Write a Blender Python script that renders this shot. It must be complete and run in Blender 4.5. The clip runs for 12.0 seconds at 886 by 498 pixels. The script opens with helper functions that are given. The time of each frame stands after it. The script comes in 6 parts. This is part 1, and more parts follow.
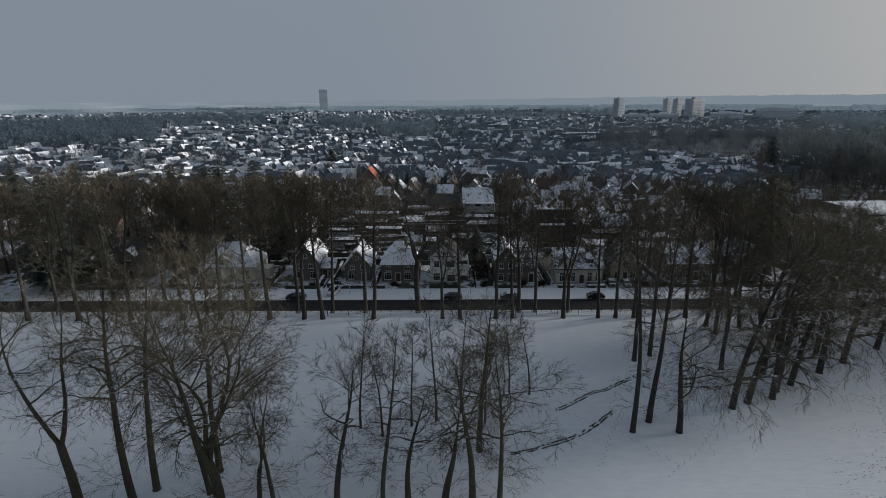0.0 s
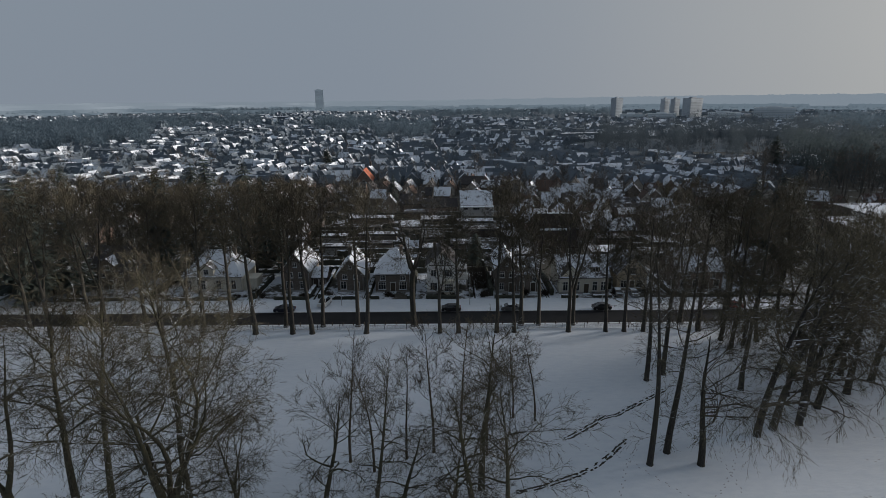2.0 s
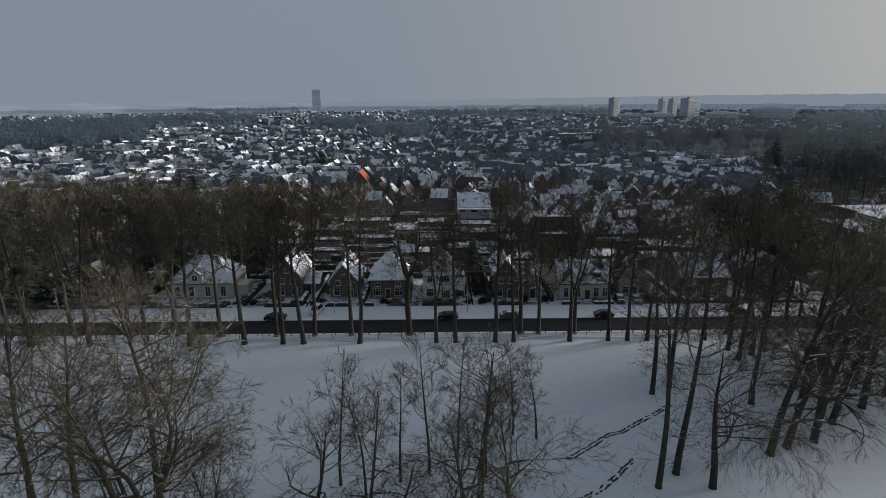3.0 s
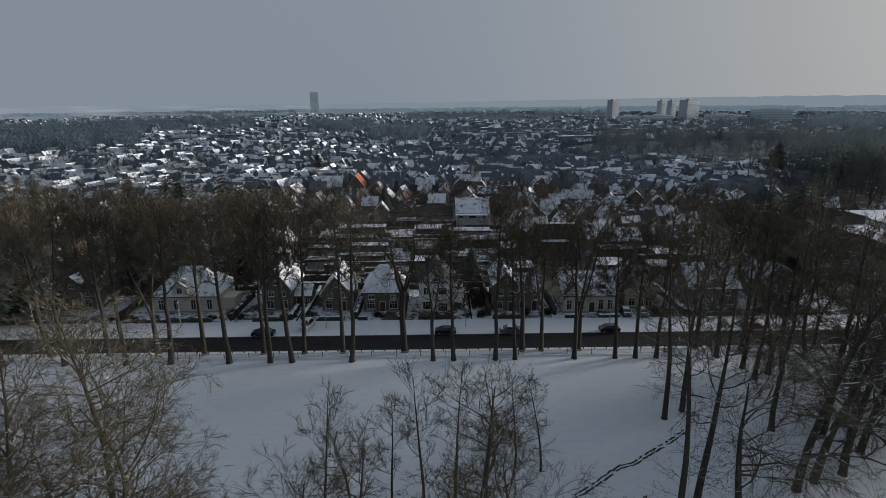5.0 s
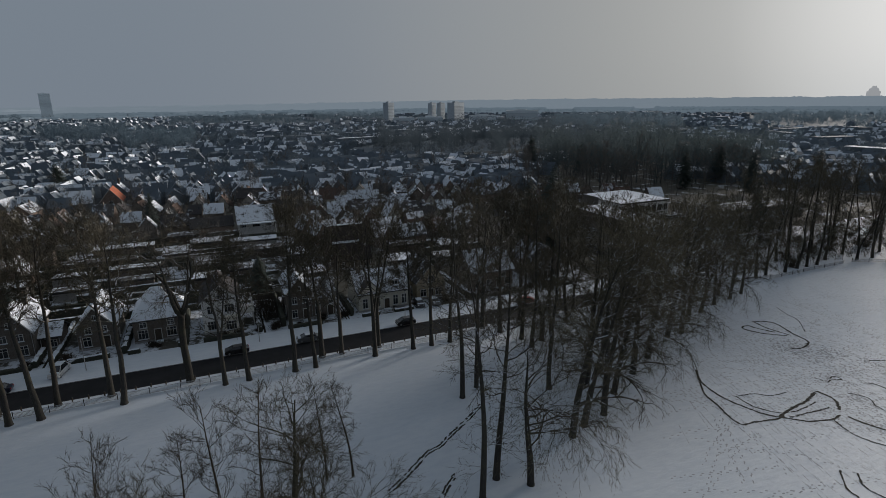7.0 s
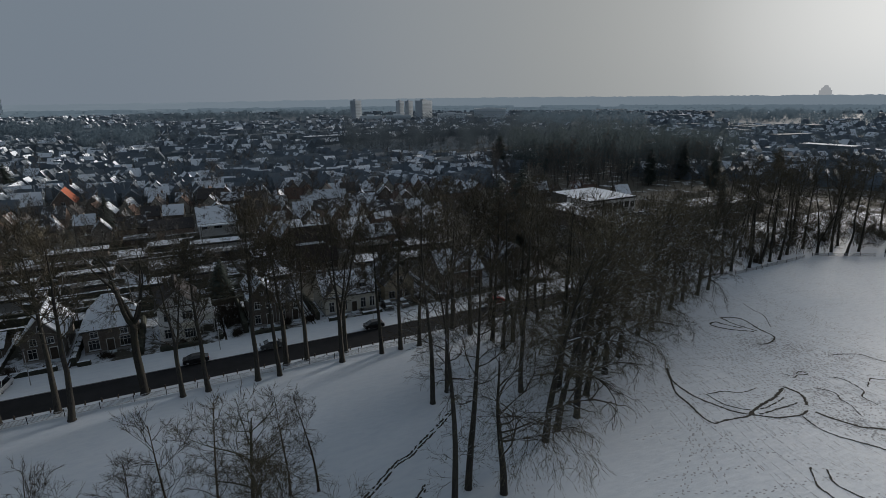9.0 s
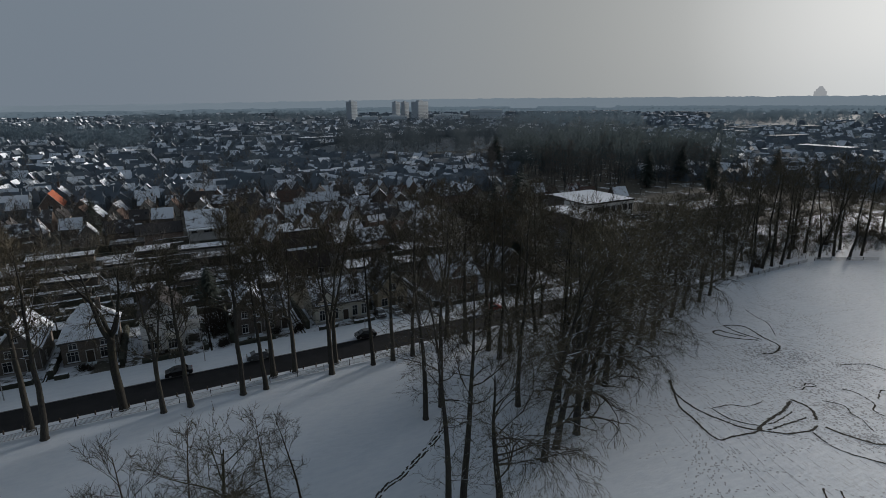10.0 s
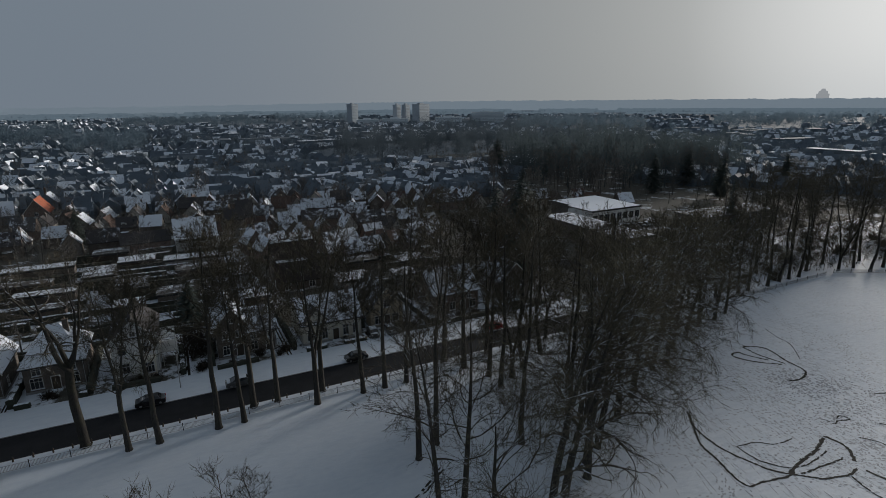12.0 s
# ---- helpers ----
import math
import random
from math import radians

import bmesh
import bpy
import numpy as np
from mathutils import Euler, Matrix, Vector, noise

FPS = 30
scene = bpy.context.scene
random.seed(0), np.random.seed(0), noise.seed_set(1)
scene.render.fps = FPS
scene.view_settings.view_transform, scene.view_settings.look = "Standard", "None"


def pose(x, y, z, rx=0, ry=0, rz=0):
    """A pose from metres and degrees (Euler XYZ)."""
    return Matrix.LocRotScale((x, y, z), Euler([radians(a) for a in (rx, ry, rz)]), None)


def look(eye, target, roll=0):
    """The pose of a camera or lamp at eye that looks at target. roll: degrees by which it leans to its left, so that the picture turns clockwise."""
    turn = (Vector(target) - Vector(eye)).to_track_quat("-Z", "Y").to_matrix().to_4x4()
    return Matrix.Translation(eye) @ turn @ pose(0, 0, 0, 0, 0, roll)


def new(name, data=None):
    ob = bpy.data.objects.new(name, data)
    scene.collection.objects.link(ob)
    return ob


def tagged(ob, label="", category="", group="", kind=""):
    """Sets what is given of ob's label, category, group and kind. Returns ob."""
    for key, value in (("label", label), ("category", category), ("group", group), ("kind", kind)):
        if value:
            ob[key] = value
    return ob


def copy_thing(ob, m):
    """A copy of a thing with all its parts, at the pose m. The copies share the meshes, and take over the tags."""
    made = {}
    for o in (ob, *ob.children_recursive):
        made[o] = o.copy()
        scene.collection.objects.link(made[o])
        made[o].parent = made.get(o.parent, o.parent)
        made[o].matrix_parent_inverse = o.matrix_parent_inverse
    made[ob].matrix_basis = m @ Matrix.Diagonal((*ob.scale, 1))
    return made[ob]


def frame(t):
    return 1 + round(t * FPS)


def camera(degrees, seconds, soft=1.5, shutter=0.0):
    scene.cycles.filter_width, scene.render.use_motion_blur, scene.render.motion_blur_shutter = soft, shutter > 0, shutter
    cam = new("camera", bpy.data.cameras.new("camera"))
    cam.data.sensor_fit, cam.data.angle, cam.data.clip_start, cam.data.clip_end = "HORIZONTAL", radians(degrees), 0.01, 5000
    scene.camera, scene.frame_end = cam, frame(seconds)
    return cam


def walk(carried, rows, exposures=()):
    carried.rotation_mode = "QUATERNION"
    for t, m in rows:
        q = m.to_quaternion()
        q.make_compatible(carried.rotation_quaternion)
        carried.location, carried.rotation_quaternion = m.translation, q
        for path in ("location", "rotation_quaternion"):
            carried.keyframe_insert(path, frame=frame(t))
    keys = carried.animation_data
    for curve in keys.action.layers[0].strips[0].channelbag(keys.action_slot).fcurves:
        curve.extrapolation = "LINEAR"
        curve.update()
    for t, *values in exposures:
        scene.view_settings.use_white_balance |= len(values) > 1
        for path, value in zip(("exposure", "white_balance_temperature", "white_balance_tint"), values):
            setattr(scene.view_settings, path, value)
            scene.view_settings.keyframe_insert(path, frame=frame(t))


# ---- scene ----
cam = camera(78.3, 12.0, soft=0.8)
PATH = [
    (0, (0.85, 1.345, 45.357), (0.843, 3.272, 44.822), -0.3),
    (0.5, (0.766, 3.004, 45.346), (0.76, 4.931, 44.811), -0.4),
    (1, (0.718, 4.73, 45.351), (0.714, 6.657, 44.816), -0.4),
    (1.5, (0.722, 6.633, 45.349), (0.721, 8.56, 44.814), -0.4),
    (2, (0.777, 8.671, 45.345), (0.781, 10.598, 44.81), -0.4),
    (2.5, (0.911, 10.795, 45.35), (0.919, 12.722, 44.815), -0.4),
    (3, (1.01, 12.926, 45.383), (1.023, 14.853, 44.848), -0.4),
    (5, (1.409, 19.123, 45.64), (1.427, 21.052, 45.112), -0.5),
    (5.5, (1.631, 19.575, 45.559), (1.739, 21.501, 45.03), -0.4),
    (6, (1.889, 19.679, 45.44), (2.194, 21.583, 44.912), -0.5),
    (6.5, (2.072, 19.88, 45.296), (2.669, 21.715, 44.769), -0.5),
    (7, (2.085, 20.119, 45.138), (2.835, 21.897, 44.613), -0.5),
    (9, (3.452, 22.414, 44.924), (4.301, 24.144, 44.392), -0.4),
    (9.5, (4.419, 23.886, 44.945), (5.279, 25.613, 44.414), -0.4),
    (10, (5.616, 25.697, 44.957), (6.477, 27.423, 44.428), -0.4),
    (10.5, (6.847, 27.681, 44.981), (7.702, 29.41, 44.453), -0.3),
    (11, (8.152, 29.675, 45.065), (8.999, 31.407, 44.536), -0.4),
    (11.5, (9.298, 31.43, 45.149), (10.144, 33.165, 44.626), -0.4),
    (12, (10.033, 32.695, 45.243), (10.89, 34.425, 44.722), -0.4),
]
walk(cam, [(t, look(eye, target, roll)) for t, eye, target, roll in PATH], [(0, 0.28, 6500, 10), (5.0, 0.33, 6500, 10), (6.0, 0.26, 6500, 10), (7.0, 0.02, 6450, 9), (10.0, -0.04, 6380, 8), (12.0, -0.10, 6350, 8)])

# ---- light: a hazy winter sky with a veiled low sun ahead and to one side ----
SUN_AZ, SUN_EL = 72.0, 8.5
sun_way = Vector((math.sin(radians(SUN_AZ)) * math.cos(radians(SUN_EL)), math.cos(radians(SUN_AZ)) * math.cos(radians(SUN_EL)), math.sin(radians(SUN_EL))))
world = bpy.data.worlds.new("winter_sky")
scene.world = world
world.use_nodes = True
wn, wl = world.node_tree.nodes, world.node_tree.links
wn.clear()
sky = wn.new("ShaderNodeTexSky")
sky.sky_type = "NISHITA"
sky.sun_disc = False
sky.sun_elevation, sky.sun_rotation = radians(SUN_EL), radians(SUN_AZ)
sky.air_density, sky.dust_density, sky.ozone_density = 1.2, 7.0, 1.5
sky.altitude = 20
veil = wn.new("ShaderNodeMix")
veil.data_type = "RGBA"
veil.inputs[0].default_value = 0.97
way = wn.new("ShaderNodeTexCoord")
sunward = wn.new("ShaderNodeVectorMath")
sunward.operation = "DOT_PRODUCT"
sunward.inputs[1].default_value = tuple(sun_way)
wl.new(way.outputs["Generated"], sunward.inputs[0])
glow = wn.new("ShaderNodeMapRange")
glow.inputs["From Min"].default_value = -1.0
wl.new(sunward.outputs["Value"], glow.inputs["Value"])
haze = wn.new("ShaderNodeValToRGB")
haze.color_ramp.interpolation = "B_SPLINE"
for spot, tint in ((0.35, (0.231, 0.273, 0.327)), (0.60, (0.227, 0.270, 0.326)), (0.76, (0.270, 0.303, 0.346)), (0.88, (0.364, 0.380, 0.393)), (0.96, (0.446, 0.448, 0.436)), (1.0, (0.520, 0.508, 0.470))):
    el = haze.color_ramp.elements.new(spot)
    el.color = (*tint, 1)
haze.color_ramp.elements.remove(haze.color_ramp.elements[-1])
haze.color_ramp.elements.remove(haze.color_ramp.elements[0])
wl.new(glow.outputs[0], haze.inputs[0])
thick = wn.new("ShaderNodeVectorMath")
thick.operation = "SCALE"
thick.inputs["Scale"].default_value = 10.0
wl.new(haze.outputs[0], thick.inputs[0])
wl.new(thick.outputs[0], veil.inputs[7])
pale = wn.new("ShaderNodeHueSaturation")
pale.inputs["Saturation"].default_value = 0.35
wl.new(sky.outputs[0], pale.inputs["Color"])
wl.new(pale.outputs[0], veil.inputs[6])
wbg = wn.new("ShaderNodeBackground")
wbg.inputs[1].default_value = 0.080
wout = wn.new("ShaderNodeOutputWorld")
wl.new(veil.outputs[2], wbg.inputs[0])
wl.new(wbg.outputs[0], wout.inputs[0])
sun_data = bpy.data.lights.new("sun", "SUN")
sun_data.energy, sun_data.angle, sun_data.color = 4.7, radians(17), (1.0, 0.91, 0.83)
sun = new("sun", sun_data)
sun.matrix_world = look(sun_way * 300, (0, 0, 0))


# ---- materials ----
class Nodes:
    """A material's node tree with short ways to add and join nodes."""

    def __init__(self, name):
        self.mat = bpy.data.materials.new(name)
        self.mat.use_nodes = True
        self.t = self.mat.node_tree
        self.bsdf = self.t.nodes["Principled BSDF"]

    def add(self, kind, **values):
        n = self.t.nodes.new("ShaderNode" + kind)
        for k, v in values.items():
            n.inputs[k.replace("_", " ")].default_value = v
        return n

    def join(self, a, b):
        self.t.links.new(a, b)

    def noise(self, scale, detail=4.0, rough=0.6, stretch=None, world_space=False):
        n = self.add("TexNoise", Scale=scale, Detail=detail, Roughness=rough)
        if world_space:
            src = self.add("NewGeometry").outputs["Position"]
        else:
            src = self.add("TexCoord").outputs["Object"]
        if stretch:
            m = self.add("Mapping", Scale=stretch)
            self.join(src, m.inputs["Vector"])
            src = m.outputs["Vector"]
        self.join(src, n.inputs["Vector"])
        return n.outputs["Fac"]

    def ramp(self, src, stops):
        r = self.add("ValToRGB")
        els = r.color_ramp.elements
        while len(els) < len(stops):
            els.new(0.5)
        for e, (p, c) in zip(els, stops):
            e.position = p
            e.color = (*c, 1) if isinstance(c, tuple) else (c, c, c, 1)
        self.join(src, r.inputs["Fac"])
        return r.outputs["Color"]

    def mix(self, fac, a, b, blend="MIX"):
        m = self.add("Mix")
        m.data_type, m.blend_type = "RGBA", blend
        for src, slot in ((fac, 0), (a, 6), (b, 7)):
            if isinstance(src, (int, float)):
                m.inputs[slot].default_value = src
            elif isinstance(src, tuple):
                m.inputs[slot].default_value = (*src, 1)
            else:
                self.join(src, m.inputs[slot])
        return m.outputs[2]

    def calc(self, op, a, b=0.0, c=0.0):
        m = self.add("Math")
        m.operation = op
        for i, src in enumerate((a, b, c)):
            if isinstance(src, (int, float)):
                m.inputs[i].default_value = src
            else:
                self.join(src, m.inputs[i])
        return m.outputs[0]

    def random(self):
        return self.add("ObjectInfo").outputs["Random"]

    def up(self):
        s = self.add("SeparateXYZ")
        self.join(self.add("NewGeometry").outputs["Normal"], s.inputs[0])
        return s.outputs["Z"]

    def done(self, colour, rough=0.85, bump=None, strength=0.3, distance=0.02, metal=0.0, spec=0.3):
        if isinstance(colour, tuple):
            self.bsdf.inputs["Base Color"].default_value = (*colour, 1)
        else:
            self.join(colour, self.bsdf.inputs["Base Color"])
        if isinstance(rough, (int, float)):
            self.bsdf.inputs["Roughness"].default_value = rough
        else:
            self.join(rough, self.bsdf.inputs["Roughness"])
        self.bsdf.inputs["Metallic"].default_value = metal
        self.bsdf.inputs["Specular IOR Level"].default_value = spec
        if bump is not None:
            b = self.add("Bump", Strength=strength, Distance=distance)
            self.join(bump, b.inputs["Height"])
            self.join(b.outputs[0], self.bsdf.inputs["Normal"])
        return self.mat


SNOW = (0.61, 0.655, 0.72)


def plain(name, a, b, scale=2.0, rough=0.8, fine=25.0, metal=0.0, spec=0.3, per_object=0.25):
    """A surface with stains at one scale, grain at another, and a slight change from object to object."""
    n = Nodes(name)
    big, small = n.noise(scale), n.noise(fine, 2.0)
    col = n.mix(n.ramp(big, [(0.35, 0.0), (0.65, 1.0)]), a, b)
    col = n.mix(0.35, col, n.mix(small, tuple(v * 0.6 for v in a), tuple(min(1, v * 1.4) for v in b)))
    shade = n.calc("MULTIPLY_ADD", n.random(), per_object, 1 - per_object / 2)
    col = n.mix(1.0, col, shade, "MULTIPLY")
    return n.done(col, rough, small, 0.25, 0.01, metal, spec)


def hazed(name, a, b, scale=0.03, fine=0.5, share=0.5):
    """Twigs coloured pale for haze: half of the light passes on through them."""
    mat = plain(name, a, b, scale, 0.95, fine)
    t = mat.node_tree
    bsdf, out = t.nodes["Principled BSDF"], t.nodes["Material Output"]
    glimmer, both = t.nodes.new("ShaderNodeBsdfTranslucent"), t.nodes.new("ShaderNodeMixShader")
    both.inputs[0].default_value = share
    t.links.new(bsdf.inputs["Base Color"].links[0].from_socket, glimmer.inputs["Color"])
    t.links.new(bsdf.outputs[0], both.inputs[1])
    t.links.new(glimmer.outputs[0], both.inputs[2])
    t.links.new(both.outputs[0], out.inputs["Surface"])
    return mat


def snowed(name, a, b, cover=0.5, scale=0.6, spread=0.5, face=0.25, rough=0.85, fine=4.0, slope=0.0, grain=0.25):
    """A dark surface on which snow lies in patches on whatever faces up; the cover differs from object to object."""
    n = Nodes(name)
    base = n.mix(n.noise(fine, 3.0), a, b)
    patch = n.calc("ADD", n.calc("MULTIPLY", n.noise(scale, 5.0), 1 - grain), n.calc("MULTIPLY", n.noise(scale * 7, 3.0), grain))
    level = n.calc("ADD", patch, n.calc("MULTIPLY_ADD", n.random(), spread, cover - 0.5 - spread / 2))
    if slope:
        level = n.calc("ADD", level, n.calc("MULTIPLY_ADD", n.add("NewGeometry").outputs["Random Per Island"], slope, -slope / 2))
    mask = n.ramp(level, [(0.46, 0.0), (0.54, 1.0)])
    upward = n.ramp(n.up(), [(face, 0.0), (face + 0.15, 1.0)])
    mask = n.mix(1.0, mask, upward, "MULTIPLY")
    return n.done(n.mix(mask, base, SNOW), rough, patch, 0.4, 0.05)


def snow_ground(name, trodden=False):
    n = Nodes(name)
    broad, drift, grain = n.noise(0.05, 3.0), n.noise(0.5, 4.0, stretch=(1, 2.5, 1)), n.noise(6.0, 3.0)
    col = n.mix(broad, (0.55, 0.605, 0.67), (0.63, 0.672, 0.722))
    col = n.mix(n.ramp(drift, [(0.4, 0.0), (0.7, 0.5)]), col, (0.48, 0.54, 0.62))
    col = n.mix(n.ramp(grain, [(0.62, 0.0), (0.72, 0.35)]), col, (0.46, 0.47, 0.48))
    if trodden:
        sep = n.add("SeparateXYZ")
        n.join(n.add("NewGeometry").outputs["Position"], sep.inputs[0])
        edge = n.calc("ADD", sep.outputs["X"], n.calc("MULTIPLY", n.noise(0.06, 3.0), 24.0))
        edge = n.calc("ADD", edge, n.calc("MULTIPLY", sep.outputs["Y"], -0.35))
        zone = n.ramp(n.calc("MULTIPLY_ADD", edge, 0.05, -2.55), [(0.0, 0.0), (1.0, 1.0)])
        zone = n.mix(1.0, zone, n.ramp(n.noise(0.13, 4.0), [(0.38, 0.15), (0.66, 1.0)]), "MULTIPLY")
        steps = n.ramp(n.noise(2.4, 5.0, 0.75, stretch=(1.6, 0.7, 1)), [(0.52, 0.0), (0.60, 0.8)])
        col = n.mix(n.mix(1.0, steps, zone, "MULTIPLY"), col, (0.36, 0.38, 0.41))
    h = n.calc("ADD", n.calc("MULTIPLY", drift, 1.0), n.calc("MULTIPLY", grain, 0.25))
    return n.done(col, 0.68, h, 0.45, 0.12, spec=0.35)


def town_ground(name, bare=0.55):
    """Gardens, lawns and yards under patchy snow."""
    n = Nodes(name)
    patch = n.noise(0.09, 6.0, 0.65)
    small = n.noise(0.8, 4.0)
    lvl = n.calc("ADD", n.calc("MULTIPLY", patch, 0.7), n.calc("MULTIPLY", small, 0.3))
    dark = n.mix(small, (0.035, 0.035, 0.03), (0.09, 0.085, 0.07))
    mask = n.ramp(lvl, [(bare, 0.0), (bare + 0.06, 1.0)])
    return n.done(n.mix(mask, dark, (0.54, 0.58, 0.64)), 0.9, small, 0.4, 0.1)


def bark(name, a, b, moss, snow=0.0):
    n = Nodes(name)
    ridges = n.noise(5.0, 5.0, stretch=(2.5, 2.5, 0.35))
    col = n.mix(n.ramp(ridges, [(0.35, 0.0), (0.65, 1.0)]), a, b)
    col = n.mix(n.ramp(n.noise(0.5, 3.0), [(0.45, 0.0), (0.7, 0.7)]), col, moss)
    if snow:
        lie = n.ramp(n.up(), [(0.45, 0.0), (0.7, 1.0)])
        patch = n.ramp(n.noise(0.7, 3.0), [(1 - snow - 0.04, 0.0), (1 - snow + 0.04, 1.0)])
        col = n.mix(n.mix(1.0, lie, patch, "MULTIPLY"), col, SNOW)
    col = n.mix(1.0, col, n.calc("MULTIPLY_ADD", n.random(), 0.5, 0.75), "MULTIPLY")
    return n.done(col, 0.92, ridges, 0.6, 0.03, spec=0.15)


def brick(name, a, b, mortar):
    n = Nodes(name)
    br = n.add("TexBrick", Scale=1.0)
    for k, v in (("Color1", (*a, 1)), ("Color2", (*b, 1)), ("Mortar", (*mortar, 1))):
        br.inputs[k].default_value = v
    br.inputs["Mortar Size"].default_value = 0.012
    br.inputs["Brick Width"].default_value, br.inputs["Row Height"].default_value = 0.22, 0.065
    c = n.add("TexCoord")
    m = n.add("Mapping", Rotation=(radians(90), 0, 0))
    n.join(c.outputs["Object"], m.inputs["Vector"])
    n.join(m.outputs["Vector"], br.inputs["Vector"])
    col = n.mix(n.ramp(n.noise(0.7), [(0.35, 0.0), (0.7, 0.5)]), br.outputs["Color"], tuple(v * 0.55 for v in a))
    col = n.mix(1.0, col, n.calc("MULTIPLY_ADD", n.random(), 0.5, 0.75), "MULTIPLY")
    return n.done(col, 0.9, br.outputs["Fac"], 0.3, 0.005)


M_PARK = snow_ground("park_snow", True)
M_TOWN = town_ground("garden_snow")
M_YARD = town_ground("yard_snow", 0.45)
M_VERGE = snow_ground("verge_snow")
M_SNOW = snow_ground("lying_snow")
M_ROAD = plain("asphalt", (0.012, 0.013, 0.016), (0.023, 0.025, 0.029), 0.4, 0.85, 40.0, spec=0.15)
M_KERB = plain("kerb_stone", (0.16, 0.16, 0.16), (0.3, 0.3, 0.31), 1.0)
M_PATH = plain("trodden_grass", (0.018, 0.018, 0.015), (0.05, 0.046, 0.038), 1.5, 0.95, 8.0)
M_BARK = bark("beech_bark", (0.024, 0.023, 0.022), (0.060, 0.056, 0.051), (0.056, 0.055, 0.036))
M_LIMB = bark("limb_bark", (0.044, 0.039, 0.033), (0.10, 0.087, 0.070), (0.085, 0.078, 0.05), 0.42)
M_TWIG = bark("twig_bark", (0.050, 0.045, 0.035), (0.10, 0.088, 0.066), (0.095, 0.086, 0.055))
# Distance haze is mixed into the copse's needle colour.
M_COPSE = hazed("hazed_needles", (0.052, 0.070, 0.078), (0.085, 0.11, 0.118), 0.05, 0.8)
M_OLIVE = bark("olive_twigs", (0.075, 0.068, 0.046), (0.145, 0.13, 0.088), (0.125, 0.116, 0.07))
# Far ground under the patchy snow, blued in place of haze.
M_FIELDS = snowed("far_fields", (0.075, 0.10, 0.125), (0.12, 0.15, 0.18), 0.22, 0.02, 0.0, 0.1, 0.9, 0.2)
M_MOSSY = bark("mossy_bark", (0.032, 0.030, 0.023), (0.078, 0.073, 0.052), (0.080, 0.078, 0.040), 0.42)
M_YOUNG = bark("young_bark", (0.035, 0.027, 0.020), (0.085, 0.066, 0.050), (0.07, 0.056, 0.035), 0.3)
M_NEEDLE = snowed("conifer_needles", (0.022, 0.031, 0.029), (0.050, 0.066, 0.057), 0.32, 0.6, 0.25, 0.5)
M_HEDGE = snowed("hedge_leaves", (0.022, 0.026, 0.020), (0.055, 0.058, 0.045), 0.40, 0.5, 0.5, 0.4)
M_BUSH = plain("shrub_twigs", (0.025, 0.02, 0.016), (0.06, 0.05, 0.04), 1.5, 0.95, 9.0)
M_ROOF = snowed("snowy_dark_tiles", (0.03, 0.03, 0.034), (0.07, 0.064, 0.064), 0.41, 0.35, 0.4, 0.15, slope=0.45, grain=0.3)
M_ROOF_RED = snowed("snowy_red_tiles", (0.065, 0.042, 0.035), (0.105, 0.068, 0.055), 0.40, 0.35, 0.4, 0.15, slope=0.45, grain=0.3)
M_ROOF_DARK = snowed("bare_dark_tiles", (0.015, 0.012, 0.012), (0.032, 0.026, 0.024), 0.22, 0.35, 0.2, 0.15)
M_ROOF_WHITE = snowed("deep_snow_roof", (0.05, 0.05, 0.052), (0.09, 0.09, 0.09), 0.55, 0.35, 0.25, 0.15, slope=0.3, grain=0.3)
M_ROOF_ORANGE = plain("orange_tiles", (0.30, 0.085, 0.042), (0.40, 0.115, 0.06), 1.0, 0.8)
M_BRICK_BROWN = brick("brown_brick", (0.10, 0.078, 0.062), (0.15, 0.115, 0.092), (0.18, 0.175, 0.165))
M_BRICK_RED = brick("red_brick", (0.145, 0.092, 0.075), (0.20, 0.128, 0.10), (0.22, 0.21, 0.19))
M_BRICK_YELLOW = brick("yellow_brick", (0.27, 0.22, 0.14), (0.34, 0.28, 0.19), (0.3, 0.28, 0.25))
M_STUCCO = plain("cream_stucco", (0.48, 0.46, 0.39), (0.60, 0.57, 0.50), 0.7, 0.9)
M_PLASTER = plain("weathered_plaster", (0.30, 0.28, 0.25), (0.40, 0.38, 0.34), 0.6, 0.9)
M_WHITE_WALL = plain("white_render", (0.55, 0.55, 0.54), (0.70, 0.70, 0.69), 0.5, 0.9)
M_TIMBER = plain("dark_timber", (0.035, 0.028, 0.022), (0.07, 0.055, 0.042), 2.0)
M_FRAME = plain("white_paint", (0.44, 0.44, 0.43), (0.58, 0.58, 0.56), 1.0, 0.5)
M_METAL = plain("galvanised_steel", (0.30, 0.31, 0.32), (0.44, 0.45, 0.46), 3.0, 0.6, 30.0, 0.2)
M_DARK_METAL = plain("dark_paint", (0.018, 0.02, 0.022), (0.035, 0.036, 0.04), 2.0, 0.5)
M_CONCRETE = plain("concrete", (0.22, 0.22, 0.22), (0.34, 0.34, 0.33), 0.3, 0.9)
M_GLASS = plain("window_glass", (0.012, 0.015, 0.018), (0.03, 0.034, 0.04), 0.4, 0.06, 1.0, 0.0, 0.6)
M_TYRE = plain("tyre_rubber", (0.012, 0.012, 0.012), (0.025, 0.025, 0.025), 5.0)
M_LAMP = plain("lamp_glass", (0.5, 0.5, 0.5), (0.7, 0.7, 0.68), 5.0, 0.15)
# Haze is painted into far walls, roofs and twigs as a bluish lift.
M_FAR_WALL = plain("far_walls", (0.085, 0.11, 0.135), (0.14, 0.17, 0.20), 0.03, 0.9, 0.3)
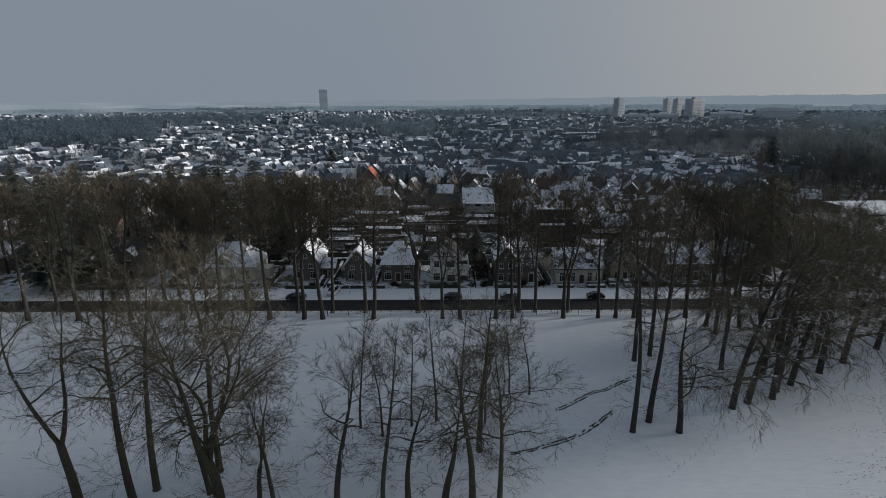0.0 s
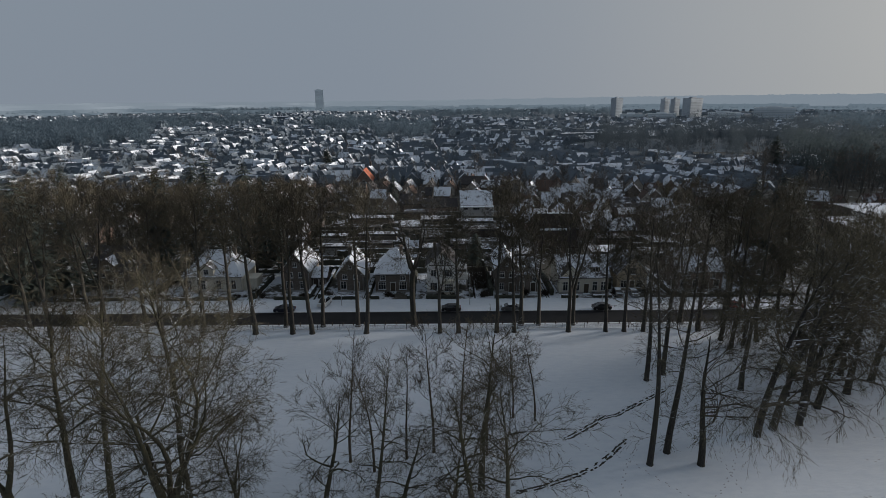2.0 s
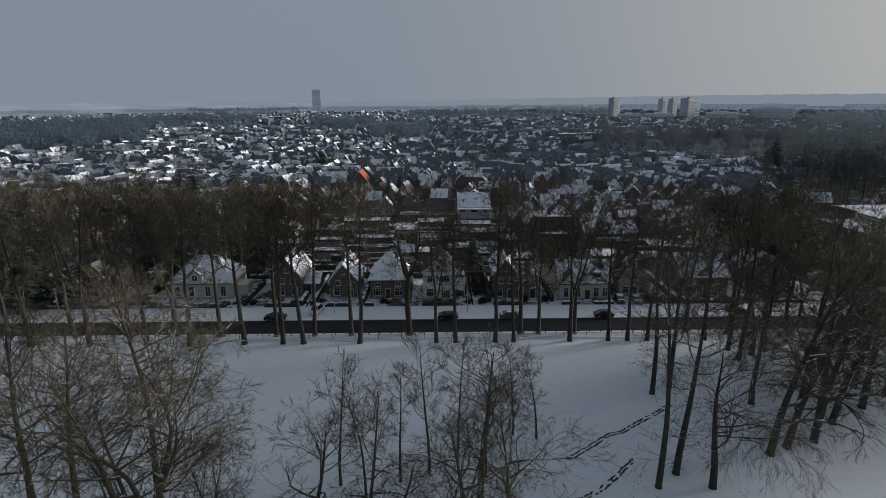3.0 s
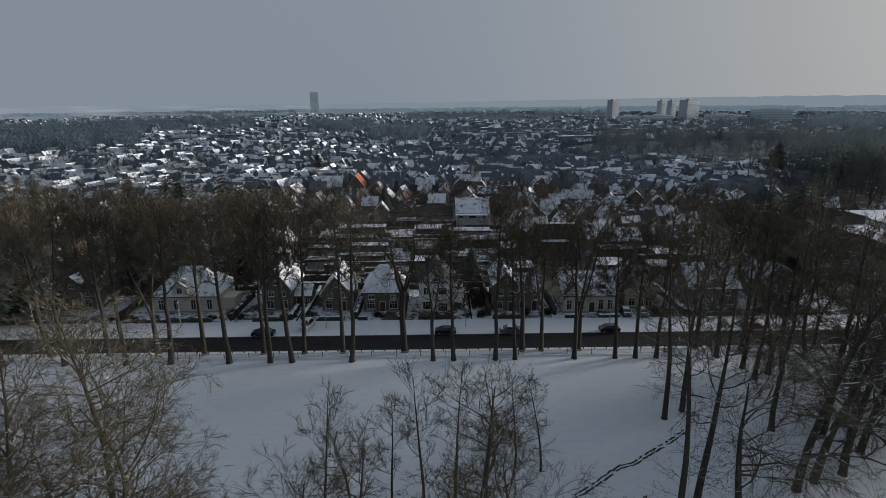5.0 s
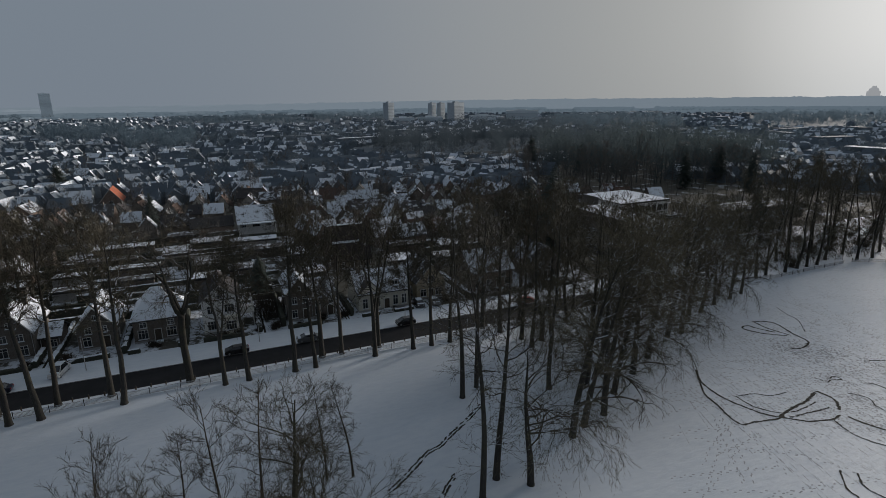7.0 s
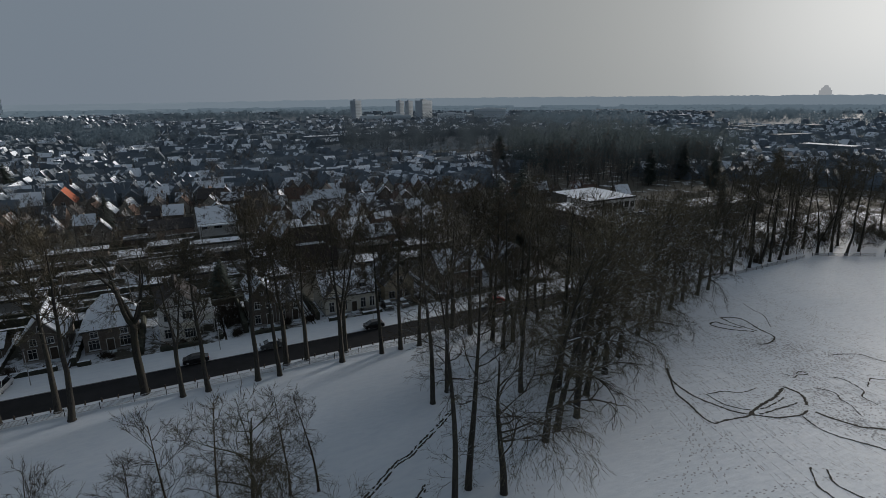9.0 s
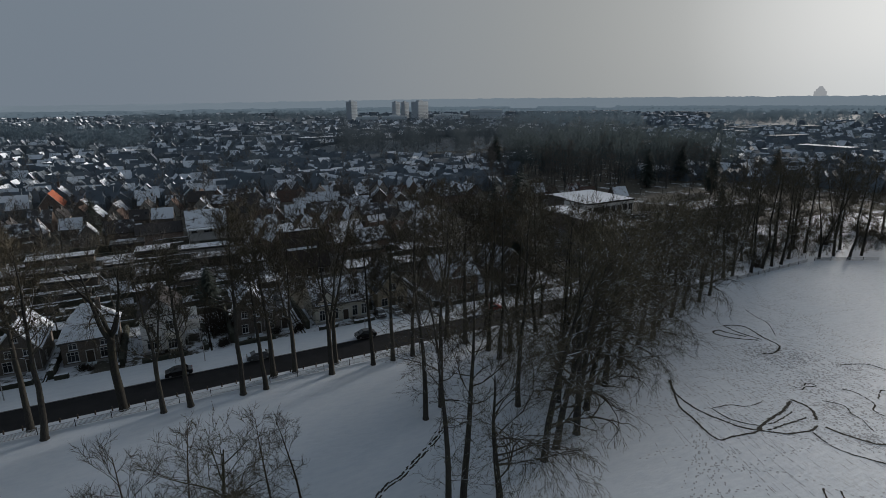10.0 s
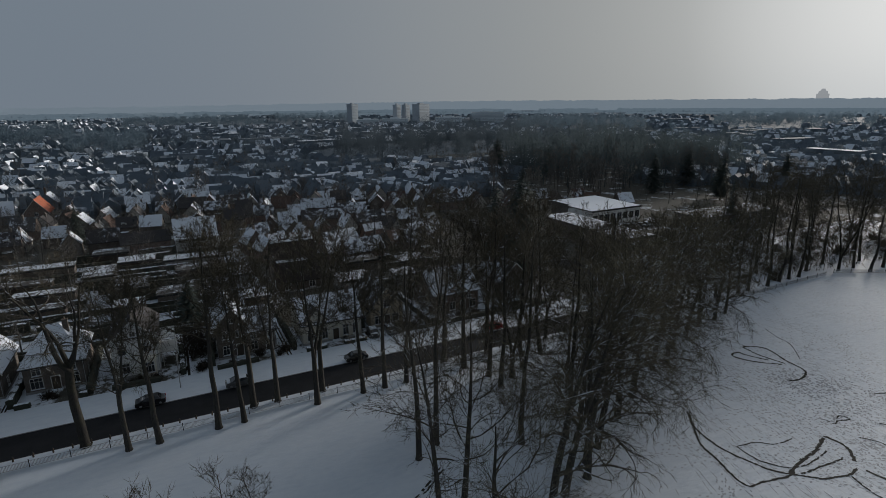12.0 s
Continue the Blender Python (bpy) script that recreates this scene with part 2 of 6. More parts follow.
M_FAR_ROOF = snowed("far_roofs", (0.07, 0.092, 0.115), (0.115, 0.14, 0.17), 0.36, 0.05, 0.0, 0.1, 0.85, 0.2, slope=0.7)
M_FAR_WOOD = hazed("hazed_twigs", (0.085, 0.125, 0.16), (0.125, 0.17, 0.21), 0.02, 0.4)
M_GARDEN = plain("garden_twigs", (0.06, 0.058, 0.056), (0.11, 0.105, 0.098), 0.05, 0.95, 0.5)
# Middle-distance twigs, blued to suggest haze.
M_MID_WOOD = hazed("wood_twigs", (0.056, 0.075, 0.092), (0.09, 0.114, 0.134))
M_HORIZON = plain("haze_glow_woods", (0.04, 0.05, 0.06), (0.06, 0.07, 0.08), 0.003, 0.95, 0.02)
M_HAZY = plain("haze_glow_hills", (0.04, 0.05, 0.06), (0.06, 0.07, 0.08), 0.003, 0.95, 0.02)
M_FAINT = plain("haze_glow_hall", (0.04, 0.05, 0.06), (0.06, 0.07, 0.08), 0.003, 0.95, 0.02)
# Emission on these three stands in for haze brightening the far woods and hall.
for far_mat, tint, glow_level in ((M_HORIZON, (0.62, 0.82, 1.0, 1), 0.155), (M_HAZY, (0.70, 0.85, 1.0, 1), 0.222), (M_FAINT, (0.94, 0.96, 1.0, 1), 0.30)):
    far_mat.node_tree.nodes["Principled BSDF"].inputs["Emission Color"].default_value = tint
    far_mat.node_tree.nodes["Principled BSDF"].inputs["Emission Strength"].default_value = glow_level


# ---- building helpers ----
class Shape:
    """Collects vertices and faces of one mesh."""

    def __init__(self):
        self.v, self.f, self.m = [], [], []

    def face(self, pts, mi=0):
        i = len(self.v)
        self.v += [tuple(p) for p in pts]
        self.f.append(tuple(range(i, i + len(pts))))
        self.m.append(mi)
        return self

    def box(self, x0, y0, z0, x1, y1, z1, mi=0, taper=0.0):
        i, t = len(self.v), taper
        self.v += [(x0, y0, z0), (x1, y0, z0), (x1, y1, z0), (x0, y1, z0),
                   (x0 + t, y0 + t, z1), (x1 - t, y0 + t, z1), (x1 - t, y1 - t, z1), (x0 + t, y1 - t, z1)]
        for q in ((3, 2, 1, 0), (4, 5, 6, 7), (0, 1, 5, 4), (1, 2, 6, 5), (2, 3, 7, 6), (3, 0, 4, 7)):
            self.f.append(tuple(i + k for k in q))
            self.m.append(mi)
        return self

    def prism(self, outline, thick, mi=0):
        """A plate: an outline of 3D points, extruded by the vector thick."""
        i, n, w = len(self.v), len(outline), Vector(thick)
        a = [Vector(p) for p in outline]
        self.v += [tuple(p) for p in a] + [tuple(p + w) for p in a]
        self.f.append(tuple(i + k for k in range(n)))
        self.f.append(tuple(i + n + k for k in reversed(range(n))))
        self.m += [mi, mi]
        for k in range(n):
            j = (k + 1) % n
            self.f.append((i + j, i + k, i + n + k, i + n + j))
            self.m.append(mi)
        return self

    def tube(self, pts, radii, sides=5, mi=0, point=False):
        i, n = len(self.v), len(pts)
        for k in range(n):
            d = pts[min(k + 1, n - 1)] - pts[max(k - 1, 0)]
            a = d.cross(Vector((0.31, 0.17, 0.93) if abs(d.z) < 0.8 * d.length else (1, 0.2, 0)))
            a.normalize()
            b = d.cross(a)
            b.normalize()
            if point and k == n - 1:
                self.v.append(tuple(pts[k]))
                break
            r = radii[k]
            for s in range(sides):
                w = 2 * math.pi * s / sides
                self.v.append(tuple(pts[k] + a * (r * math.cos(w)) + b * (r * math.sin(w))))
        for k in range(n - 1):
            for s in range(sides):
                p, q = i + k * sides + s, i + k * sides + (s + 1) % sides
                if point and k == n - 2:
                    self.f.append((p, q, i + (n - 1) * sides))
                else:
                    self.f.append((p, q, q + sides, p + sides))
                self.m.append(mi)
        return self

    def mesh(self, name, mats, smooth=False):
        me = bpy.data.meshes.new(name)
        me.from_pydata(self.v, [], self.f)
        for m in mats if isinstance(mats, (list, tuple)) else [mats]:
            me.materials.append(m)
        if any(self.m):
            me.polygons.foreach_set("material_index", self.m)
        if smooth:
            me.polygons.foreach_set("use_smooth", [True] * len(self.f))
        me.update()
        return me


def part(name, shape, material, parent, label="", smooth=False):
    ob = new(name, shape.mesh(name, material, smooth) if isinstance(shape, Shape) else shape)
    ob.parent = parent
    if label:
        tagged(ob, label)
    return ob


def thing(name, label, category, group="", kind="", at=None):
    ob = tagged(new(name), label, category, group, kind)
    if at is not None:
        ob.matrix_basis = at
    return ob


def whole(name, shape, material, label, category, group="", kind="", smooth=False):
    return tagged(new(name, shape.mesh(name, material, smooth)), label, category, group, kind)


# ---- ground, road and verges ----
def sheet(x0, y0, x1, y1, z, nx=1, ny=1, swell=0.0):
    s = Shape()
    for j in range(ny + 1):
        for i in range(nx + 1):
            x, y = x0 + (x1 - x0) * i / nx, y0 + (y1 - y0) * j / ny
            edge = i in (0, nx) or j in (0, ny)
            s.v.append((x, y, z + (0 if edge else swell * noise.noise(Vector((x * 0.04, y * 0.04, 3.1))))))
    for j in range(ny):
        for i in range(nx):
            a = j * (nx + 1) + i
            s.f.append((a, a + 1, a + nx + 2, a + nx + 1))
            s.m.append(0)
    return s


whole("ground", sheet(-4800, -600, 4800, 4900, 0.0), M_TOWN, "patchy snow over gardens and fields out to the horizon", "ground", kind="structure")
whole("ground_distance", sheet(-4800, 470, 4800, 4890, 0.05), M_FIELDS, "fields and gardens of the distant town, coloured pale for haze", "ground", kind="structure")
whole("ground_grove", sheet(112.3, 111.4, 250, 148, 0.06, 40, 12, 0.05), M_VERGE, "snow under the row of trees beyond the fence", "ground", kind="structure")
whole("ground_park", sheet(-260, -80, 250, 111.4, 0.20, 170, 64, 0.16), M_PARK, "smooth snow over the open park lawn", "ground", kind="structure", smooth=True)
whole("ground_front_gardens", sheet(-130, 128.0, 92, 146, 0.05, 60, 8, 0.02), M_YARD, "snowy front gardens round the villas", "ground", kind="structure")
whole("ground_gardens", sheet(-58, 146, 27, 214, 0.04, 60, 48, 0.03), M_YARD, "long snowy gardens behind the villas", "ground", kind="structure")
ROAD_Y0, ROAD_Y1 = 113.6, 120.2
whole("road", Shape().box(-420, ROAD_Y0, -0.2, 112, ROAD_Y1, 0.06).box(105.4, ROAD_Y1, -0.2, 112, 300, 0.06), M_ROAD, "dark wet asphalt road cleared of snow", "road", kind="structure")
whole("kerb_near", Shape().box(-420, ROAD_Y0 - 0.15, -0.2, 112, ROAD_Y0, 0.14), M_KERB, "grey concrete kerb along the road", "kerb", kind="structure")
whole("kerb_far", Shape().box(-420, ROAD_Y1, -0.2, 105.2, ROAD_Y1 + 0.15, 0.14), M_KERB, "grey concrete kerb along the road", "kerb", kind="structure")
whole("verge_near", Shape().box(-420, 111.4, -0.2, 112, ROAD_Y0 - 0.15, 0.16), M_VERGE, "snow-covered verge between fence and road", "verge", kind="structure")
whole("verge_far", sheet(-420, ROAD_Y1 + 0.15, 105.2, 128.0, 0.12, 200, 4, 0.05), M_VERGE, "snow-covered verge before the villas", "verge", kind="structure", smooth=True)


# ---- trees ----
def turned(d, axis, angle):
    return Matrix.Rotation(angle, 3, axis) @ d


def grow(rng, h, r0, clear, crown, limbs, subs, twigs, lift=0.35, wobble=0.012, forks=1, twig_len=1.5, twig_r=0.022, droop=0.0, top_cut=1.0, pull=0.0, low=0, thick=(0.28, 0.48), bend=0.2, spread=(0.16, 0.30), reach=(2.2, 5.0), sliver=False, sides=5):
    """Bare tree: returns the shapes of trunk, limbs and twigs."""
    trunk, limb, twig = Shape(), Shape(), Shape()

    def line(p, d, length, n, bend, up):
        pts = [p.copy()]
        for _ in range(n):
            d = (d + Vector((rng.gauss(0, bend), rng.gauss(0, bend), rng.gauss(0, bend) + up / n))).normalized()
            p = p + d * (length / n)
            pts.append(p.copy())
        return pts

    def fine(p, q, d, r):
        if sliver:
            e = d.cross(Vector((rng.gauss(0, 1), rng.gauss(0, 1), rng.gauss(0, 1)))).normalized() * (1.3 * r)
            twig.face([p - e, p + e, q])
        else:
            twig.tube([p, q], [r, 0], 3, point=True)

    def spray(pts, r, length, count):
        """Twigs along a branch, thickest towards its end."""
        for _ in range(count):
            s = rng.random() ** 0.7 * (len(pts) - 1)
            k = min(int(s), len(pts) - 2)
            p = pts[k].lerp(pts[k + 1], s - k)
            d = (pts[k + 1] - pts[k]).normalized()
            side = d.cross(Vector((rng.gauss(0, 1), rng.gauss(0, 1), rng.gauss(0, 1)))).normalized()
            w = (turned(d, side, rng.uniform(0.3, 0.9)) + Vector((0, 0, 0.12 - droop))).normalized()
            q = p + w * (length * rng.uniform(0.5, 1.2))
            fine(p, q, w, r)
            if rng.random() < 0.75:
                m = p.lerp(q, rng.uniform(0.3, 0.7))
                e = (w + Vector((rng.gauss(0, 0.5), rng.gauss(0, 0.5), rng.gauss(0, 0.4)))).normalized()
                fine(m, m + e * (length * rng.uniform(0.3, 0.7)), e, r * 0.7)

    stems = []
    fork_at = clear * rng.uniform(0.75, 1.0)
    for f in range(forks):
        pts, rad = [], []
        lean = Vector((rng.gauss(0, 0.02), rng.gauss(0, 0.02), 0))
        if forks > 1:
            w = 2 * math.pi * (f + rng.random() * 0.4) / forks
            lean = Vector((math.cos(w), math.sin(w), 0)) * rng.uniform(*spread)
        hh = h * (1.0 if f == 0 else rng.uniform(0.82, 0.97)) * top_cut
        n = 10
        jit = Vector((0, 0, 0))
        for k in range(n + 1):
            t = k / n
            jit = jit + Vector((rng.gauss(0, wobble * h * 0.3), rng.gauss(0, wobble * h * 0.3), 0)) * (0 if k == 0 else 1)
            off = max(0.0, t - fork_at * (forks > 1)) * h
            away = lean * off if forks > 1 else lean * (t * h)
            if forks > 1 and t < fork_at:
                jit = Vector((0, 0, 0))
            pts.append(Vector((0, 0, t * hh)) + away + jit)
            rad.append(max(0.03, r0 * (1 - 0.9 * t) * (1.0 if forks == 1 or t < fork_at else 0.72)))
        if f == 0 or forks == 1:
            base = [Vector((0, 0, -0.3)), Vector((0, 0, 0.0)), Vector((0, 0, 0.5))]
            trunk.tube(base + pts[1:], [r0 * 1.75, r0 * 1.5, r0 * 1.1] + rad[1:], 9)
        else:
            k0 = max(1, int(fork_at * n))
            trunk.tube(pts[k0:], rad[k0:], 7)
        stems.append((pts, rad, n))
    turn0 = rng.random() * 6.28
    for i in range(limbs + low):
        pts, rad, n = stems[i % forks]
        u = (i + rng.random()) / limbs
        t = clear + (0.985 - clear) * u
        if i >= limbs:
            u, t = 0.0, rng.uniform(0.06, max(0.15, clear + 0.1))
        k = min(int(t * n), n - 1)
        p = pts[k].lerp(pts[k + 1], t * n - k)
        r = rad[k] * rng.uniform(*thick)
        w = turn0 + i * 2.399 + rng.gauss(0, 0.35)
        if pull and rng.random() < pull:
            w = rng.gauss(-0.55, 0.6)
        if i >= limbs:
            r = 0.035
        el = radians(rng.uniform(8, 34) + 42 * u - 40 * droop - (16 if i >= limbs else 0))
        d = Vector((math.cos(w) * math.cos(el), math.sin(w) * math.cos(el), math.sin(el)))
        length = crown * (0.45 + 0.75 * math.sin(math.pi * min(1.0, u * 0.82 + 0.16))) * rng.uniform(0.75, 1.2)
        if pull:
            length *= 1.0 + (0.5 + 0.7 * (1 - u)) * pull * math.cos(w + 0.55)
        if i >= limbs:
            length = rng.uniform(*reach)
        lp = line(p, d, length, 5, bend, lift - droop * 1.3 - (1.5 * max(0.0, math.cos(w + 0.55)) * (1 - u) if pull and i < limbs else 0))
        limb.tube(lp, [max(0.018, r * (1 - 0.82 * q / 5)) for q in range(6)], sides)
        share = min(1.0, length / (0.85 * crown))
        spray(lp[2:], twig_r, twig_len * (0.5 + 0.5 * share), max(3, int(twigs * share)))
        for j in range(max(3, int(subs * share)) if i < limbs else 6):
            s = rng.uniform(0.22, 1.0) * 5
            k2 = min(int(s), 4)
            q = lp[k2].lerp(lp[k2 + 1], s - k2)
            dd = (lp[k2 + 1] - lp[k2]).normalized()
            side = dd.cross(Vector((rng.gauss(0, 1), rng.gauss(0, 1), rng.gauss(0, 1)))).normalized()
            sd = turned(dd, side, rng.uniform(0.45, 1.0))
            sl = length * rng.uniform(0.28, 0.5) * (1.15 - 0.09 * s)
            sp = line(q, sd, sl, 3, bend * 1.1, lift * 0.7 - droop)
            limb.tube(sp, [max(0.014, r * 0.42 * (1 - 0.3 * z)) for z in range(3)] + [0.0], 3, point=True)
            spray(sp, twig_r, twig_len * (0.5 + 0.5 * share), max(3, int(twigs * share)) if i < limbs else 6)
    return trunk, limb, twig


def boughs(rng, h, r0, clear, crown, limbs, forks=1, fork_at=0.4, spread=(0.3, 0.5), arch=(0.5, -0.4), pull=0.0, low=0, reach=(2.0, 4.5), wind=0.13, thick=(0.3, 0.5), top_cut=1.0, dense=1.0, twig_r=0.013, twig_len=0.8):
    """Old bare tree with winding boughs that part again and again into flat fans of fine twigs."""
    trunk, limb, twig = Shape(), Shape(), Shape()

    def gust(k):
        return Vector((rng.gauss(0, k), rng.gauss(0, k), rng.gauss(0, k)))

    def sweep(p, d, length, n, wander, up0, up1):
        pts, sway = [p.copy()], Vector((0, 0, 0))
        for k in range(n):
            sway = sway * 0.5 + gust(wander)
            d = (d + sway + Vector((0, 0, (up0 + (up1 - up0) * k / n) / n))).normalized()
            p = p + d * (length / n)
            pts.append(p.copy())
        return pts

    def needle(p, d, length, r):
        e = d.cross(gust(1)).normalized() * (1.3 * r)
        twig.face([p - e, p + e, p + d * length])

    def at(pts, t):
        s = t * (len(pts) - 1)
        k = min(int(s), len(pts) - 2)
        return pts[k].lerp(pts[k + 1], s - k), (pts[k + 1] - pts[k]).normalized()

    def bough(p, d, length, r, level, up0, up1):
        n = (6, 4, 2)[level - 1]
        pts = sweep(p, d, length, n, wind * (1.0, 1.15, 1.3)[level - 1], up0, up1)
        limb.tube(pts, [max(0.011, r * (1 - 0.88 * k / n)) for k in range(n + 1)], (5, 4, 3)[level - 1], point=True)
        if level == 3:
            for k in range(max(2, round(6 * dense))):
                q, e = at(pts, rng.uniform(0.1, 1.0))
                w = (turned(e, (gust(0.6) + Vector((0, 0, 1))).normalized(), rng.choice((-1, 1)) * rng.uniform(0.25, 0.8)) + Vector((0, 0, up1 * 0.2)) + gust(0.12)).normalized()
                ln = twig_len * rng.uniform(0.5, 1.2)
                needle(q, w, ln, twig_r)
                if rng.random() < 0.6:
                    needle(q + w * (ln * rng.uniform(0.3, 0.6)), (w + gust(0.35)).normalized(), ln * rng.uniform(0.4, 0.8), twig_r * 0.75)
            return
        m = int(length * (1.15, 2.0)[level - 1] * dense) + 2
        for i in range(m):
            t = 0.18 + 0.82 * (i + rng.random()) / m
            q, e = at(pts, t)
            axis = (gust(0.55) + Vector((0, 0, 1))).normalized()
            w = turned(e, axis, (1 if i % 2 else -1) * rng.uniform(0.5, 1.05))
            bough(q, w, max(0.7, length * (0.66 - 0.36 * t) * rng.uniform(0.75, 1.2)), r * 0.5 * (1 - 0.6 * t), level + 1, up0 * 0.4, up1)

    top = h * top_cut
    if forks == 1:
        lean = Vector((rng.gauss(0, 0.02), rng.gauss(0, 0.02), 1)).normalized()
        stems = [(sweep(Vector((0, 0, 0.5)), lean, top - 0.5, 10, wind * 0.17, 0.35, 0.35), r0, clear)]
        foot = stems[0][0]
        trunk.tube([Vector((0, 0, -0.3)), Vector((0, 0, 0.0))] + foot, [r0 * 1.75, r0 * 1.45] + [max(0.03, r0 * (1.08 - 0.95 * k / 10)) for k in range(11)], 9)
    else:
        foot = sweep(Vector((0, 0, 0.5)), Vector((0, 0, 1)), h * fork_at - 0.5, 4, wind * 0.3, 0, 0)
        trunk.tube([Vector((0, 0, -0.3)), Vector((0, 0, 0.0))] + foot, [r0 * 1.75, r0 * 1.45] + [r0 * (1.08 - 0.25 * k / 4) for k in range(5)], 9)
        stems = []
        for f in range(forks):
            w = 2 * math.pi * (f + rng.uniform(0, 0.5)) / forks
            k = rng.uniform(*spread)
            d = Vector((math.cos(w) * k, math.sin(w) * k, 1)).normalized()
            p = foot[-1] - Vector((0, 0, rng.uniform(0, 0.12 * h * fork_at)))
            rs = r0 * rng.uniform(0.5, 0.68)
            line = sweep(p, d, (top - p.z) * rng.uniform(0.95, 1.1), 8, wind * 0.6, 0.25, 0.1)
            trunk.tube(line, [max(0.03, rs * (1 - 0.92 * q / 8)) for q in range(9)], 7)
            stems.append((line, rs, 0.12))
    turn0 = rng.random() * 6.28
    for i in range(limbs):
        line, rs, c0 = stems[i % len(stems)]
        u = (i + rng.random()) / limbs
        t = c0 + (0.98 - c0) * u ** 0.75
        p, e = at(line, t)
        w = turn0 + i * 2.399 + rng.gauss(0, 0.4)
        length = crown * (0.4 + 0.7 * math.sin(math.pi * min(1.0, u * 0.8 + 0.18))) * rng.uniform(0.75, 1.2)
        if pull:
            if rng.random() < pull:
                w = rng.gauss(-0.55, 0.6)
            length *= 1.0 + (0.4 + 0.5 * (1 - u)) * pull * math.cos(w + 0.55)
        el = radians(rng.uniform(0, 30) + 36 * u)
        d = Vector((math.cos(w) * math.cos(el), math.sin(w) * math.cos(el), math.sin(el)))
        bough(p, d, length, max(0.03, rs * (1 - 0.85 * t) * rng.uniform(*thick)), 1, arch[0], arch[1] * (1.2 - u))
    for i in range(low):
        line, rs = foot, r0
        p, e = at(line, rng.uniform(0.12, 0.9) if forks > 1 else rng.uniform(0.08, clear + 0.08))
        w = rng.random() * 6.28
        d = Vector((math.cos(w), math.sin(w), rng.uniform(-0.1, 0.35))).normalized()
        bough(p, d, rng.uniform(*reach), 0.03, 2, 0.1, -0.5)
    return trunk, limb, twig


def bare_tree(name, label, category, group, at, seed, bark_mat=None, limb_mat=None, twig_mat=None, way_of_growth=grow, **form):
    rng = random.Random(seed)
    trunk, limb, twig = way_of_growth(rng, **form)
    ob = thing(name, label, category, group, at=at)
    part("trunk", trunk, bark_mat or M_BARK, ob, smooth=True)
    k = len(limb.v)
    limb.v += twig.v
    limb.f += [tuple(i + k for i in f) for f in twig.f]
    limb.m += [1] * len(twig.f)
    part("crown", limb, [limb_mat or M_LIMB, twig_mat or M_TWIG], ob)
    return ob


def stand(x, y, rz=0.0, s=1.0, sz=None, lean=0.0, z=0.0):
    return pose(x, y, z, lean, 0, rz) @ Matrix.Diagonal((s, s, sz or s, 1))


def clone(ob, m):
    """A copy of a thing at the pose m, whose scale counts from the thing's own mesh and not from its first stand."""
    return copy_thing(ob, m @ Matrix.Diagonal((*(1 / v for v in ob.scale), 1)))


def planted(makers, spots, rng, lo=0.92, hi=1.08, spin=360):
    """Stand trees at the spots (x, y, size factor), kind after kind; the first of each kind is built, the rest are copies."""
    first = {}
    for i, (x, y, s) in enumerate(spots):
        k = i % len(makers)
        m = stand(x, y, rng.uniform(0, spin), s * rng.uniform(lo, hi), s * rng.uniform(0.95, 1.05), rng.uniform(-1.5, 1.5))
        if k not in first:
            first[k] = makers[k](m)
        else:
            clone(first[k], m)


AVENUE = "tall bare avenue beech with a clean trunk beside the road"
avenue_makers = [
    lambda m, q=q: bare_tree("avenue_tree", AVENUE, "tree", "avenue trees along the road", m, 100 + q,
                             h=27.0, r0=0.47, clear=(0.44, 0.5, 0.40, 0.48, 0.36)[q], crown=(6.6, 5.8, 7.2, 6.0, 7.4)[q], limbs=25, subs=9, twigs=11, twig_r=0.024, sliver=True,
                             lift=(0.5, 0.6, 0.4, 0.55, 0.45)[q], forks=(1, 1, 2, 1, 2)[q], wobble=0.014)
    for q in range(5)]
bare_tree("avenue_tree", "broad old avenue tree with thick winding limbs", "tree", "avenue trees along the road", stand(-5.1, 112.6, 20), 120, None, None, None, boughs,
          h=26.0, r0=0.58, clear=0.55, fork_at=0.52, crown=7.4, limbs=20, forks=4, spread=(0.8, 1.3), arch=(0.3, -0.3), wind=0.2, thick=(0.4, 0.65), dense=0.6, twig_r=0.015)
front = [-117, -104, -95, -88, -77.2, -66, -55, -47, -36.5, -29.1, -25.2, -14.4, 0.28, 4.0, 11.6, 15.1, 25.9, 33.3, 37.0, 40.8, 51.8]
back = [-110, -97.8, -84, -71, -60, -51, -42.4, -31.4, -23.8, -16.6, 16.9, 20.5, 27.6, 49.6, 58.5, 72, 86, 99, 112]
slim = {0.28, 4.0, 15.1, 37.0, 40.8, 33.3, 20.5}
rng = random.Random(5)
spots = [(x, 108.9, 0.86 if x in slim else 1.0) for x in front] + [(x, 112.5, 0.88 if x in slim else 0.78 if x > 60 else 1.0) for x in back]
GARDEN_TALL = [(-118, 142), (-108, 150), (-96, 146), (-90, 152), (-74, 146), (-69, 150), (-63, 146), (-47, 143), (-41, 149), (-79, 160), (-101, 164), (-52, 152), (56, 143), (68, 150), (75, 145), (86, 138), (-124, 150), (-114, 158), (-104, 147), (-97, 155), (-87, 148), (-82, 156), (-70, 157), (-66, 147), (-58, 157), (-48, 156), (-38, 153), (-34, 148), (-92, 161), (-112, 166)]
spots += [(x, y, 0.86) for x, y in GARDEN_TALL]
rng.shuffle(spots)
planted(avenue_makers, spots, rng)

